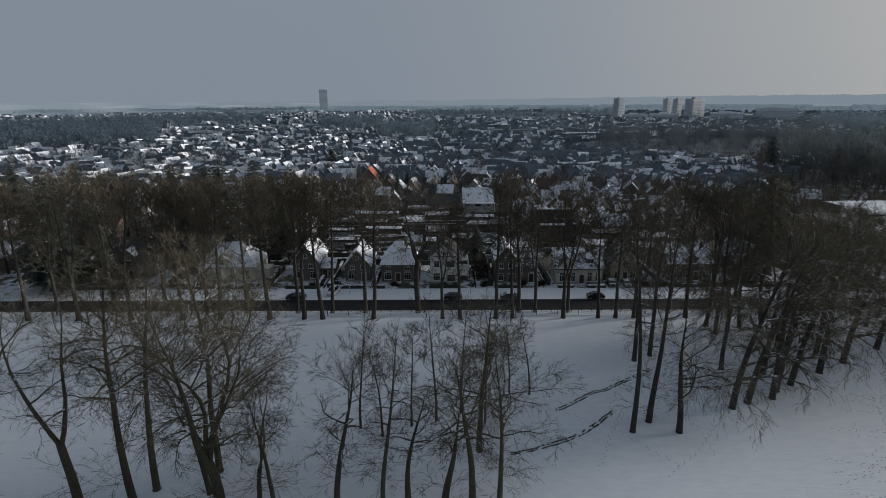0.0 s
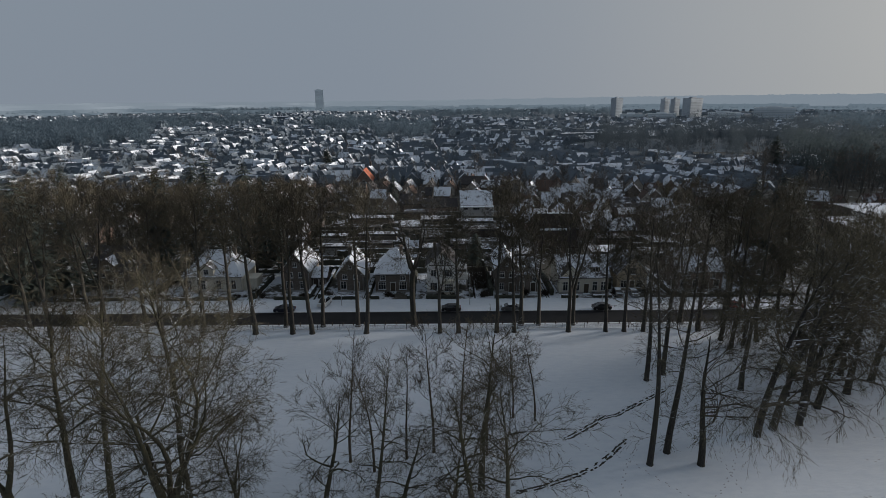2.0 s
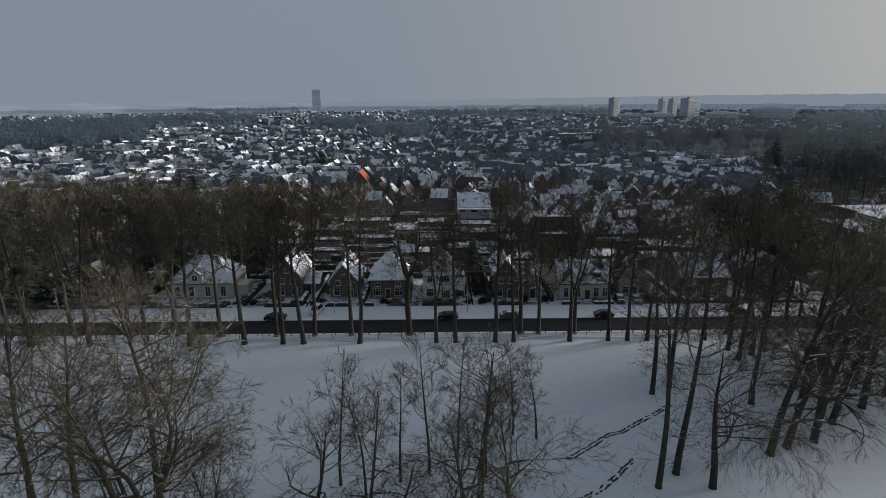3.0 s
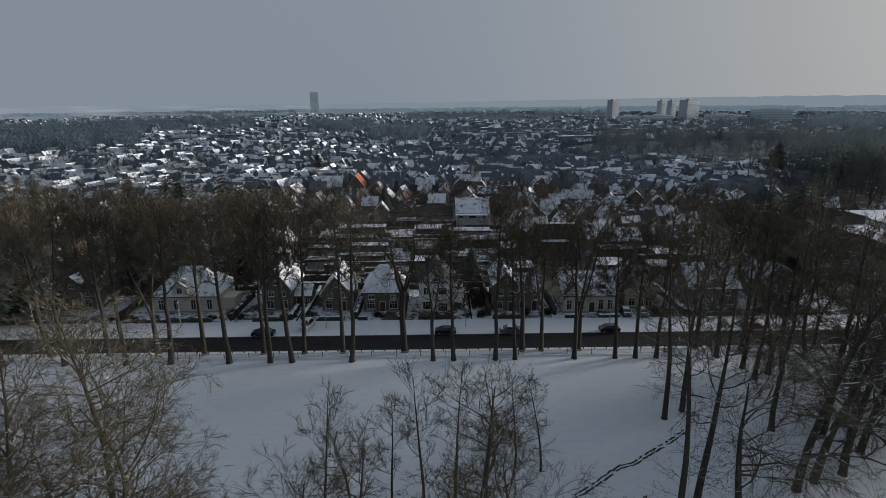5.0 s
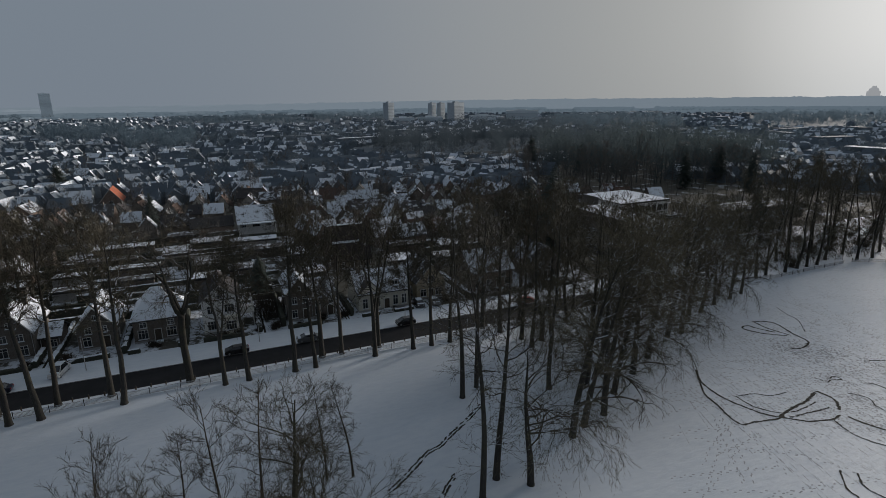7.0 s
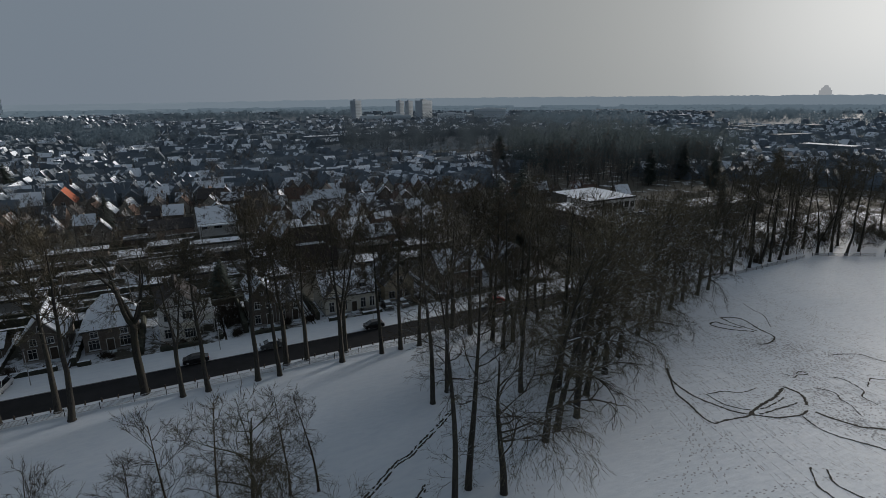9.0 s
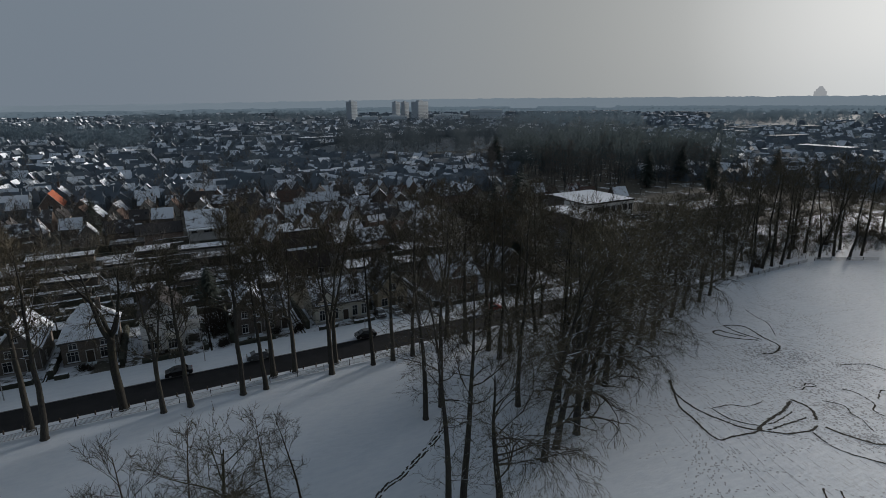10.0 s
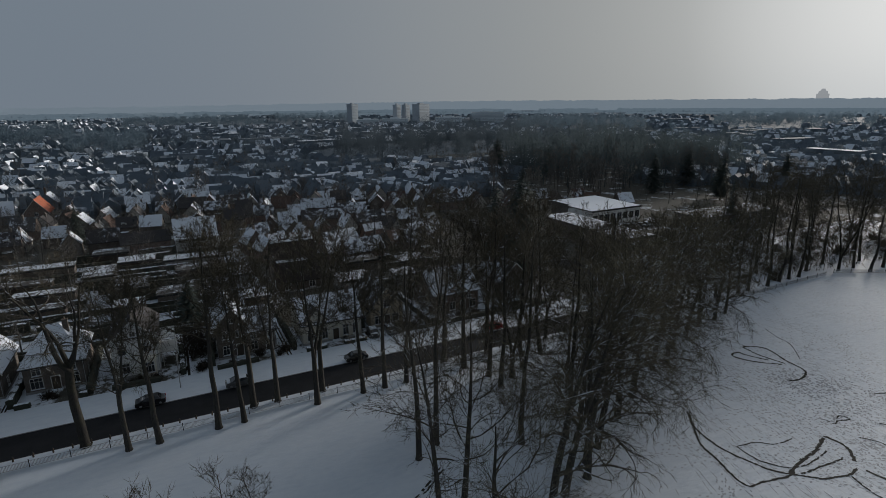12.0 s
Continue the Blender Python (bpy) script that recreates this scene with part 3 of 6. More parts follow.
WOOD = "tall bare beech in the park's belt of trees"
wood_makers = [
    lambda m, q=q: bare_tree("park_tree", WOOD, "tree", "belt of park trees", m, 200 + q,
                             h=28.0, r0=0.40, clear=(0.22, 0.34, 0.16, 0.28, 0.4)[q], crown=(6.4, 5.6, 7.4, 6.0, 5.0)[q], limbs=21, subs=8, twigs=11, twig_r=0.022, sliver=True,
                             lift=(0.25, 0.4, 0.1, 0.3, 0.5)[q], forks=(1, 1, 2, 1, 1)[q], wobble=0.02, low=9, droop=(0.05, 0, 0.18, 0.1, 0)[q])
    for q in range(5)]
EDGE = "beech at the wood's edge with long limbs drooping over the field"
edge_makers = [
    lambda m, q=q: bare_tree("park_tree", EDGE, "tree", "belt of park trees", m, 230 + q, None, None, M_OLIVE, boughs,
                             h=26.0, r0=0.46, clear=(0.12, 0.18, 0.15)[q], crown=(8.2, 7.2, 7.8)[q], limbs=(20, 18, 19)[q], arch=(0.5, (-1.9, -1.4, -1.7)[q]), pull=(0.6, 0.45, 0.55)[q], thick=(0.46, 0.75),
                             wind=0.19, dense=0.72, twig_r=0.0125, twig_len=0.95)
    for q in range(3)]
wood = [(54.1, 104.4), (54, 100.5), (57.3, 102.2), (60.6, 103.8), (66.9, 107.4), (54.5, 84.5), (67.3, 90.6),
        (62.1, 93.6), (72.5, 97.4), (77.4, 101.3), (86.2, 103.7), (93.6, 103.1), (99, 105.6), (73.9, 106.3), (80.8, 107.9),
        (109.3, 106.9), (115.2, 105.4), (92.1, 108.5), (59.7, 87.6), (48.3, 86.2), (87.6, 109.6)]
rng = random.Random(6)
planted(wood_makers, [(x, y, 0.8 if x > 72 else 1.0) for x, y in wood], rng, 0.95, 1.08)
TALL = "tall slender beech with a clean trunk and fine low sprays"
tall_makers = [
    lambda m, q=q: bare_tree("park_tree", TALL, "tree", "belt of park trees", m, 240 + q, None, None, None, boughs,
                             h=27.0, r0=0.38, clear=(0.5, 0.42)[q], crown=(5.2, 5.8)[q], limbs=20, low=15, reach=(2.5, 5.0), arch=(0.6, -0.3), wind=0.15, dense=0.75)
    for q in range(2)]
planted(tall_makers, [(27, 67.9, 1.0), (30.1, 70.3, 1.05), (37.9, 91.4, 1.0), (34.4, 89.4, 1.0)], random.Random(62), 0.97, 1.03)
edge = [(43.9, 73.8), (47, 75.3), (51.5, 76.6), (53.4, 78.9), (56.9, 80.8), (64.2, 84.8), (70.7, 88.3), (80.6, 93.6), (84.4, 93.9), (90.3, 97.8), (96.6, 100.2), (103.5, 102.8), (109.8, 103.9)]
planted(edge_makers, [(x, y, 0.85 if x > 85 else 1.0) for x, y in edge], random.Random(61), 0.95, 1.06, 40)
bare_tree("broken_tree", "bare park tree with a snapped top and long drooping limbs", "tree", "", stand(33.4, 67.7, 0), 260, None, None, M_OLIVE, boughs,
          h=24, r0=0.42, clear=0.2, crown=8.0, limbs=19, top_cut=0.74, arch=(0.45, -2.0), pull=0.6, wind=0.19, thick=(0.3, 0.5), dense=0.75)

far_row = [(121.4, 112.7), (129.3, 112.5), (133, 112.5), (140.6, 112.6), (146.7, 113.6), (150.7, 113.6), (154.8, 113.5), (169.2, 111.6), (175.5, 111.2), (175.7, 107.1),
           (183.3, 107.8), (189.2, 103.4), (195.9, 105.8), (161.8, 115.8), (148, 120.7), (172.4, 117.6), (185, 114.6), (201.8, 99.9), (209.4, 102.8), (217.4, 97), (157.6, 124.5), (192.6, 120.4), (205.4, 111.6),
           (154.6, 131.3), (165.5, 122.6), (178, 124.4), (186.6, 129.1), (199.2, 125.1), (211.9, 116.4), (219.9, 106.6), (169, 134.1)]
rng = random.Random(7)
planted(wood_makers, [(x, y, 0.95) for x, y in far_row], rng, 0.95, 1.05)

# the old trees of the lawn: x, y, height, trunk radius, clear share of the trunk, crown, limbs, stems, droop, low sprays
OLD_TREES = [
    (-41.5, 54, 23.5, 0.50, 0.36, 6.5, 17, 2, 0.0, 22), (-35.2, 54, 27.5, 0.44, 0.42, 6.6, 28, 1, 0.06, 30), (-33.9, 56.6, 27.5, 0.40, 0.44, 6.0, 26, 1, 0.08, 26),
    (-27.2, 55.8, 20.5, 0.30, 0.34, 5.2, 22, 1, 0.1, 24), (-24.2, 52.2, 25.5, 0.60, 0.30, 8.0, 44, 4, 0.0, 12), (-27.6, 59.8, 29.0, 0.40, 0.46, 6.8, 30, 1, 0.08, 26),
    (-20.6, 53.9, 15.0, 0.28, 0.36, 4.6, 20, 2, 0.05, 20), (-19, 53.9, 15.5, 0.26, 0.5, 4.6, 16, 1, 0.1, 18),
    (-11.7, 53.9, 17.4, 0.36, 0.40, 4.6, 16, 1, 0.1, 30), (-6.4, 53.9, 20.2, 0.28, 0.44, 4.0, 18, 1, 0.1, 26),
    (3.9, 53.6, 18.5, 0.42, 0.46, 5.4, 18, 1, 0.08, 30), (5.3, 63.8, 20.0, 0.40, 0.34, 5.6, 22, 1, 0.1, 14), (7, 53.8, 18.0, 0.32, 0.36, 6.6, 20, 1, 0.12, 28),
    (-53.5, 52.1, 26.0, 0.45, 0.36, 7.0, 22, 2, 0.0, 16), (-62.7, 56.2, 27.0, 0.45, 0.36, 7.0, 22, 1, 0.05, 16)]
for i, (x, y, h, r0, clear, crown, limbs, stems, droop, low) in enumerate(OLD_TREES):
    bare_tree("spreading_tree", "large bare forked park tree with winding snow-dusted limbs" if stems > 1 else "tall bare park tree with snow-dusted limbs and low sprays",
              "tree", "old trees on the park lawn", stand(x, y, 40 * i), 300 + i, M_MOSSY, M_MOSSY, None, boughs, h=h, r0=r0, clear=clear, crown=crown, limbs=limbs, forks=stems, fork_at=clear,
              arch=(0.5 if stems > 2 else 0.2, -0.6 - 3 * droop), low=int(low * 0.5), reach=(2.5, 5.5), dense=0.65 if stems == 2 else 0.85, wind=0.18, thick=(0.44, 0.70), twig_r=0.0115)
bare_tree("broken_tree", "leaning park tree with a snapped crown and snowy stubs", "tree", "", stand(-3.4, 53.3, 0, 1, lean=-4), 262, M_MOSSY, M_MOSSY, None, boughs,
          h=17, r0=0.36, clear=0.4, crown=4.4, limbs=12, top_cut=0.8, low=7, wind=0.2, thick=(0.4, 0.65), arch=(0.3, -0.9), dense=0.7)
bare_tree("pollard_tree", "pollarded park tree with thick snowy stubs", "tree", "", stand(0.7, 53.3, 0), 263, M_MOSSY, M_MOSSY, None, boughs,
          h=16.5, r0=0.44, clear=0.55, crown=4.4, limbs=12, top_cut=0.82, low=7, wind=0.2, thick=(0.45, 0.75), arch=(0.3, -1.0), dense=0.7)

YOUNG = "slender young bare birch on the snowy lawn"
young_makers = [
    lambda m, q=q: bare_tree("young_tree", YOUNG, "tree", "young trees on the lawn", m, 400 + q, M_YOUNG, M_YOUNG, None, boughs,
                             h=15.0, r0=0.17, clear=(0.24, 0.2, 0.3)[q], crown=(3.4, 2.9, 2.5)[q], limbs=(17, 20, 18)[q], arch=(0.9, 0.3),
                             low=5, reach=(1.5, 3.0), wind=0.13, thick=(0.3, 0.5), dense=0.9, twig_r=0.0095, twig_len=0.7)
    for q in range(3)]
young = [(-11.2, 69, 1.06), (-7.9, 67.1, 0.95), (-4, 69.5, 0.98), (-0.5, 70.8, 1.13), (3.1, 73.1, 1.07), (14.1, 78.1, 0.87), (11, 78.9, 0.85), (6.5, 70.2, 0.95)]
rng = random.Random(10)
planted(young_makers, young, rng, 0.97, 1.03)


def conifer(name, label, group, at, seed, h, r, layers=30, per=17):
    rng = random.Random(seed)
    ob = thing(name, label, "tree", group, at=at)
    part("trunk", Shape().tube([Vector((0, 0, -0.2)), Vector((0, 0, h * 0.5)), Vector((0, 0, h))], [h * 0.014, h * 0.009, 0.03], 7), M_BARK, ob, smooth=True)
    s = Shape()
    for i in range(layers):
        u = (i + 0.5) / layers
        z = h * (0.10 + 0.89 * u)
        rr = r * min(1.0, 0.55 + 2.2 * u) * (1 - u) ** 0.55 * (1 + 0.2 * math.sin(i * 2.1 + seed)) + 0.5
        n = max(5, int(per * (1 - 0.5 * u)))
        for j in range(n):
            w = 2 * math.pi * (j + rng.random()) / n
            d = Vector((math.cos(w), math.sin(w), 0))
            side = Vector((-d.y, d.x, 0))
            length = rr * rng.uniform(0.65, 1.15)
            p0, z1 = Vector((0, 0, z)), -length * rng.uniform(0.15, 0.4)
            for k in range(5):
                a, b = 0.15 + 0.17 * k, 0.15 + 0.17 * (k + 1.5)
                wd = length * 0.30 * (1.15 - 0.18 * k)
                pa = p0 + d * (length * a) + Vector((0, 0, z1 * a))
                pb = p0 + d * (length * b) + Vector((0, 0, z1 * b))
                for sgn in (-1, 1):
                    tip = pb + side * (sgn * wd) + Vector((0, 0, -0.25 * wd + rng.gauss(0, 0.08)))
                    s.face([pa, pb, tip])
    part("needles", s, M_NEEDLE, ob)
    return ob


CON = "tall dark spruce with traces of snow"
conifer_makers = [
    lambda m, q=q: conifer("spruce", CON, "dark conifers among the houses", m, 500 + q, 20.0, (4.4, 3.6, 5.4)[q])
    for q in range(3)]
con_spots = [(-92, 125.5, 1.45), (-86, 131, 1.25), (-99, 133, 1.35), (-70, 163, 1.4), (-64, 158, 1.5), (-57, 168, 1.4), (-76, 155, 1.3), (-50, 160, 1.25), (-60, 150, 1.2), (-83, 168, 1.3),
             (-44, 152, 1.1), (88, 146, 1.3), (93, 150, 1.35), (84, 151, 1.2), (99, 156, 1.1), (237, 200, 1.05), (246, 208, 1.0), (228, 232, 1.0), (262, 240, 1.1), (214, 300, 1.1), (196, 330, 1.2),
             (-20, 240, 0.7), (-140, 210, 1.2), (-150, 190, 1.3), (-128, 178, 1.2), (190, 160, 0.9), (10.0, 154, 0.5), (-38, 146, 0.6), (-66, 141, 0.8), (150, 235, 0.8), (300, 210, 1.0),
             (-105, 240, 0.9), (-70, 350, 0.9)]
rng = random.Random(11)
planted(conifer_makers, con_spots, rng, 0.85, 1.05)


# ---- houses ----
def window(parent, x, z, w, h, y=0.0, facing="front", side_x=0.0, bars=1, name="window", deep=True):
    """A framed window on the front (towards -y) or on a side wall of a house."""
    s, g = Shape(), Shape()
    t = 0.09
    if facing == "front":
        def put(sh, a, b, c, d, p0, p1):
            sh.box(a, y - p1, b, c, y - p0, d)
        u0, u1 = x - w / 2, x + w / 2
    else:
        sg = 1 if side_x > 0 else -1

        def put(sh, a, b, c, d, p0, p1):
            xa, xb = sorted((side_x + sg * p0, side_x + sg * p1))
            sh.box(xa, a, b, xb, c, d)
        u0, u1 = x - w / 2, x + w / 2
    cuts = [u0, u0 + t]
    for b in range(bars):
        c = u0 + w * (b + 1) / (bars + 1)
        cuts += [c - 0.03, c + 0.03]
    cuts += [u1 - t, u1]
    rows = [z, z + t, z + h * 0.66, z + h * 0.66 + 0.06, z + h - t, z + h]
    nx, nz = len(cuts), len(rows)
    for p in (0.06, -0.05):
        for zz in rows:
            for uu in cuts:
                s.v.append((uu, y - p, zz) if facing == "front" else (side_x + sg * p, uu, zz))

    def solid(i, j):
        return 0 <= i < nx - 1 and 0 <= j < nz - 1 and (i % 2 == 0 or j % 2 == 0)
    for j in range(nz - 1):
        for i in range(nx - 1):
            if not solid(i, j):
                continue
            k, o = j * nx + i, nx * nz
            s.f += [(k, k + 1, k + nx + 1, k + nx)]
            for near, e in ((solid(i - 1, j), (k, k + nx)), (solid(i + 1, j), (k + nx + 1, k + 1)), (solid(i, j - 1), (k + 1, k)), (solid(i, j + 1), (k + nx, k + nx + 1))):
                if not near:
                    s.f.append((e[0], e[1], e[1] + o, e[0] + o))
    s.m = [0] * len(s.f)
    put(g, u0 + t, z + t, u1 - t, z + h - t, -0.06, 0.02)
    if not deep:
        # a plain small window: one plate whose front is parted into frame and panes
        xs = [u0, u0 + t, (u0 + u1) / 2 - 0.04, (u0 + u1) / 2 + 0.04, u1 - t, u1]
        zs = [z, z + t, z + h - t, z + h]
        flat = Shape()
        for zz in zs:
            for xx in xs:
                flat.v.append((xx, y - 0.06, zz) if facing == "front" else (side_x + sg * 0.06, xx, zz))
        for r in range(3):
            for c in range(5):
                k = r * 6 + c
                flat.f.append((k, k + 1, k + 7, k + 6))
                flat.m.append(1 if r == 1 and c in (1, 3) else 0)
        k = len(flat.v)
        rim = (0, 5, 23, 18)
        flat.v += [(p[0], p[1] + 0.1, p[2]) if facing == "front" else (p[0] - sg * 0.1, p[1], p[2]) for p in (flat.v[i] for i in rim)]
        for c in range(4):
            flat.f.append((rim[c], rim[(c + 1) % 4], k + (c + 1) % 4, k + c))
            flat.m.append(0)
        return part(name, flat, [M_FRAME, M_GLASS], parent)
    ob = part(name, s, M_FRAME, parent)
    part("pane", g, M_GLASS, ob)
    if deep:
        sl = Shape()
        put(sl, u0 - 0.08, z - 0.09, u1 + 0.08, z - 0.005, -0.02, 0.16)
        part("sill", sl, M_SNOW, ob)
    return ob


def gable_roof(w, d, eave, ridge, axis, over=0.45, thick=0.22):
    """Two roof plates over a plan of w by d whose front lies on y = 0."""
    s = Shape()
    if axis == "x":
        half = d / 2
        k = (ridge - eave) / half
        for sg in (-1, 1):
            y0 = half + sg * (half + over)
            s.prism([(-w / 2 - over, y0, eave - k * over), (w / 2 + over, y0, eave - k * over), (w / 2 + over, half, ridge), (-w / 2 - over, half, ridge)][::-sg or 1], (0, 0, thick))
    else:
        half = w / 2
        k = (ridge - eave) / half
        for sg in (-1, 1):
            x0 = sg * (half + over)
            s.prism([(x0, -over, eave - k * over), (x0, d + over, eave - k * over), (0, d + over, ridge), (0, -over, ridge)][::sg], (0, 0, thick))
    return s


def hip_roof(w, d, eave, ridge, over=0.45, top=0.45):
    s = Shape()
    a, b, c, e = -w / 2 - over, w / 2 + over, -over, d + over
    run = min(w, d) * top
    r0, r1 = (a + run, d / 2, ridge), (b - run, d / 2, ridge)
    lo = [(a, c, eave), (b, c, eave), (b, e, eave), (a, e, eave)]
    s.face(lo[::-1])
    s.face([lo[0], lo[1], r1, r0])
    s.face([lo[1], lo[2], r1])
    s.face([lo[2], lo[3], r0, r1])
    s.face([lo[3], lo[0], r0])
    return s


def gable_walls(w, d, eave, ridge, axis):
    s = Shape()
    if axis == "x":
        prof = [(0, -0.3), (d, -0.3), (d, eave), (d / 2, ridge - 0.02), (0, eave)]
        s.prism([(-w / 2, y, z) for y, z in prof], (w, 0, 0))
    else:
        prof = [(-w / 2, -0.3), (w / 2, -0.3), (w / 2, eave), (0, ridge - 0.02), (-w / 2, eave)]
        s.prism([(x, 0, z) for x, z in prof][::-1], (0, d, 0))
    return s


def chimney(parent, x, y, z0, z1, material):
    ob = part("chimney", Shape().box(x - 0.4, y - 0.3, z0, x + 0.4, y + 0.3, z1).box(x - 0.47, y - 0.37, z1, x + 0.47, y + 0.37, z1 + 0.15), material, parent)
    part("chimney_pot", Shape().tube([Vector((x, y, z1 + 0.15)), Vector((x, y, z1 + 0.55))], [0.13, 0.1], 8), M_BRICK_RED, ob)


def dormer(parent, x, y, z, w, h, depth, wall, roof):
    ob = part("dormer", Shape().box(x - w / 2, y, z, x + w / 2, y + depth, z + h), wall, parent)
    part("dormer_roof", Shape().box(x - w / 2 - 0.2, y - 0.25, z + h, x + w / 2 + 0.2, y + depth, z + h + 0.18, taper=0.06), roof, ob)
    window(ob, x, z + 0.2, w * 0.75, h - 0.4, y, bars=2, deep=False)


def gable_dormer(parent, x, y, z, w, h, peak, depth, wall, roof):
    prof = [(x - w / 2, z), (x + w / 2, z), (x + w / 2, z + h), (x, z + peak), (x - w / 2, z + h)]
    ob = part("gable", Shape().prism([(a, y, b) for a, b in prof][::-1], (0, depth, 0)), wall, parent)
    s = Shape()
    k = (peak - h) / (w / 2)
    for sg in (-1, 1):
        s.prism([(x + sg * (w / 2 + 0.3), y - 0.3, z + h - 0.3 * k), (x + sg * (w / 2 + 0.3), y + depth, z + h - 0.3 * k), (x, y + depth, z + peak), (x, y - 0.3, z + peak)][::sg], (0, 0, 0.18))
    part("gable_roof", s, roof, ob)
    window(ob, x, z + h * 0.25, w * 0.38, h * 0.75, y, bars=1)


def villa(label, x, y, w, d, eave, ridge, axis, wall, roof, hip=False, wins=(), doors=(), chim=(), sides=True, group="villas along the road", trim=True):
    ob = thing("villa", label, "house", group, at=pose(x, y, 0))
    if hip:
        part("wall", Shape().box(-w / 2, 0, -0.3, w / 2, d, eave), wall, ob)
        part("roof", hip_roof(w, d, eave - 0.05, ridge), roof, ob)
    else:
        part("wall", gable_walls(w, d, eave, ridge, axis), wall, ob)
        part("roof", gable_roof(w, d, eave, ridge, axis), roof, ob)
        if axis == "y" and trim:
            s = Shape()
            k = (ridge - eave) / (w / 2)
            for sg in (-1, 1):
                s.prism([(sg * (w / 2 + 0.45), -0.5, eave - 0.45 * k - 0.1), (0, -0.5, ridge - 0.1), (0, -0.5, ridge + 0.2), (sg * (w / 2 + 0.45), -0.5, eave - 0.45 * k + 0.2)][::sg], (0, 0.06, 0))
            part("bargeboard", s, M_FRAME, ob)
    part("plinth", Shape().box(-w / 2 - 0.06, -0.06, -0.3, w / 2 + 0.06, d + 0.06, 0.45), M_CONCRETE, ob)
    for wx, wz, ww, wh in wins:
        window(ob, wx, wz, ww, wh, bars=2 if ww > 1.6 else 1)
    for dx in doors:
        dr = part("door", Shape().box(dx - 0.55, -0.08, 0.3, dx + 0.55, 0.02, 2.5), M_TIMBER, ob)
        part("door_frame", Shape().box(dx - 0.68, -0.06, 0.3, dx - 0.56, 0.02, 2.65).box(dx + 0.56, -0.06, 0.3, dx + 0.68, 0.02, 2.65).box(dx - 0.56, -0.06, 2.51, dx + 0.56, 0.02, 2.65), M_FRAME, dr)
        part("doorstep", Shape().box(dx - 0.8, -1.0, -0.1, dx + 0.8, -0.07, 0.28), M_SNOW, dr)
    if sides:
        for sx in (-w / 2, w / 2):
            window(ob, d * 0.3, 0.9, 1.1, 1.6, facing="side", side_x=sx)
            if eave > 4.5:
                window(ob, d * 0.65, 3.6, 1.0, 1.3, facing="side", side_x=sx)
    for cx, cy, cz in chim:
        chimney(ob, cx, cy, cz - 2.2, cz, M_BRICK_BROWN)
    # gutters and a downpipe
    part("gutter", Shape().box(-w / 2 - 0.4, -0.56, eave - 0.28, w / 2 + 0.4, -0.44, eave - 0.16), M_DARK_METAL, ob) if axis == "x" or hip else None
    part("downpipe", Shape().tube([Vector((w / 2 - 0.15, -0.09, 0)), Vector((w / 2 - 0.15, -0.09, eave - 0.2))], [0.05, 0.05], 6), M_METAL, ob)
    return ob


v = villa("cream stucco villa with arched windows and a snowy hipped roof", -55.1, 134.0, 14.4, 11, 4.1, 9.4, "x", M_STUCCO, M_ROOF_WHITE, True,
          [(-5.6, 0.7, 1.2, 2.4), (-2.2, 0.7, 1.2, 2.4), (1.6, 0.7, 1.2, 2.4), (5.2, 0.7, 1.2, 2.4)], [], [(-3, 6, 10.2), (4, 6, 10.0)])
gable_dormer(v, -1.0, -0.25, 4.1, 3.4, 1.9, 3.2, 4.5, M_STUCCO, M_ROOF_WHITE)
part("porch", Shape().box(7.2, 1.0, 0, 10.5, 5.0, 3.0).box(7.0, 0.8, 3.0, 10.7, 5.2, 3.25), M_STUCCO, v)
v = villa("broad brown brick villa with white windows under a snowy roof", -82.5, 136.0, 13.0, 11, 5.2, 10.0, "x", M_BRICK_BROWN, M_ROOF, False,
          [(-4.6, 0.8, 1.4, 2.0), (-1.4, 0.8, 1.4, 2.0), (4.4, 0.8, 1.6, 2.0), (-4.6, 3.4, 1.2, 1.4), (0, 3.4, 1.2, 1.4), (4.4, 3.4, 1.2, 1.4)], [1.7], [(-5, 5.5, 11), (5, 5.5, 11)])
gable_dormer(v, 1.5, -0.3, 5.0, 3.4, 1.6, 3.2, 4.0, M_BRICK_BROWN, M_ROOF)
villa("brown brick gabled house with a snow-patched steep roof", -34.7, 134.0, 6.6, 11, 5.4, 9.8, "y", M_BRICK_BROWN, M_ROOF_WHITE, False,
      [(-1.6, 0.8, 1.6, 1.9), (1.6, 0.8, 1.4, 1.9), (-1.2, 3.6, 1.2, 1.4), (1.3, 3.6, 1.2, 1.4), (0, 6.3, 0.9, 1.1)], [], [(1.2, 7, 10.6)])
part_house = villa("low brown brick side wing with a porch under snow", -29.6, 136.2, 3.4, 6, 3.0, 4.6, "x", M_BRICK_BROWN, M_ROOF_WHITE, False, [(0.6, 0.8, 1.1, 1.5)], [-0.8], [], False, trim=False)
villa("dark brick gabled house with a small window in its peak", -21.4, 133.5, 6.4, 11, 4.7, 8.4, "y", M_BRICK_BROWN, M_ROOF, False,
      [(-1.7, 0.8, 1.4, 1.9), (-1.3, 3.3, 1.1, 1.3), (1.3, 3.3, 1.1, 1.3), (0, 5.9, 0.8, 1.0)], [1.5], [(-1.0, 7, 9.4)])
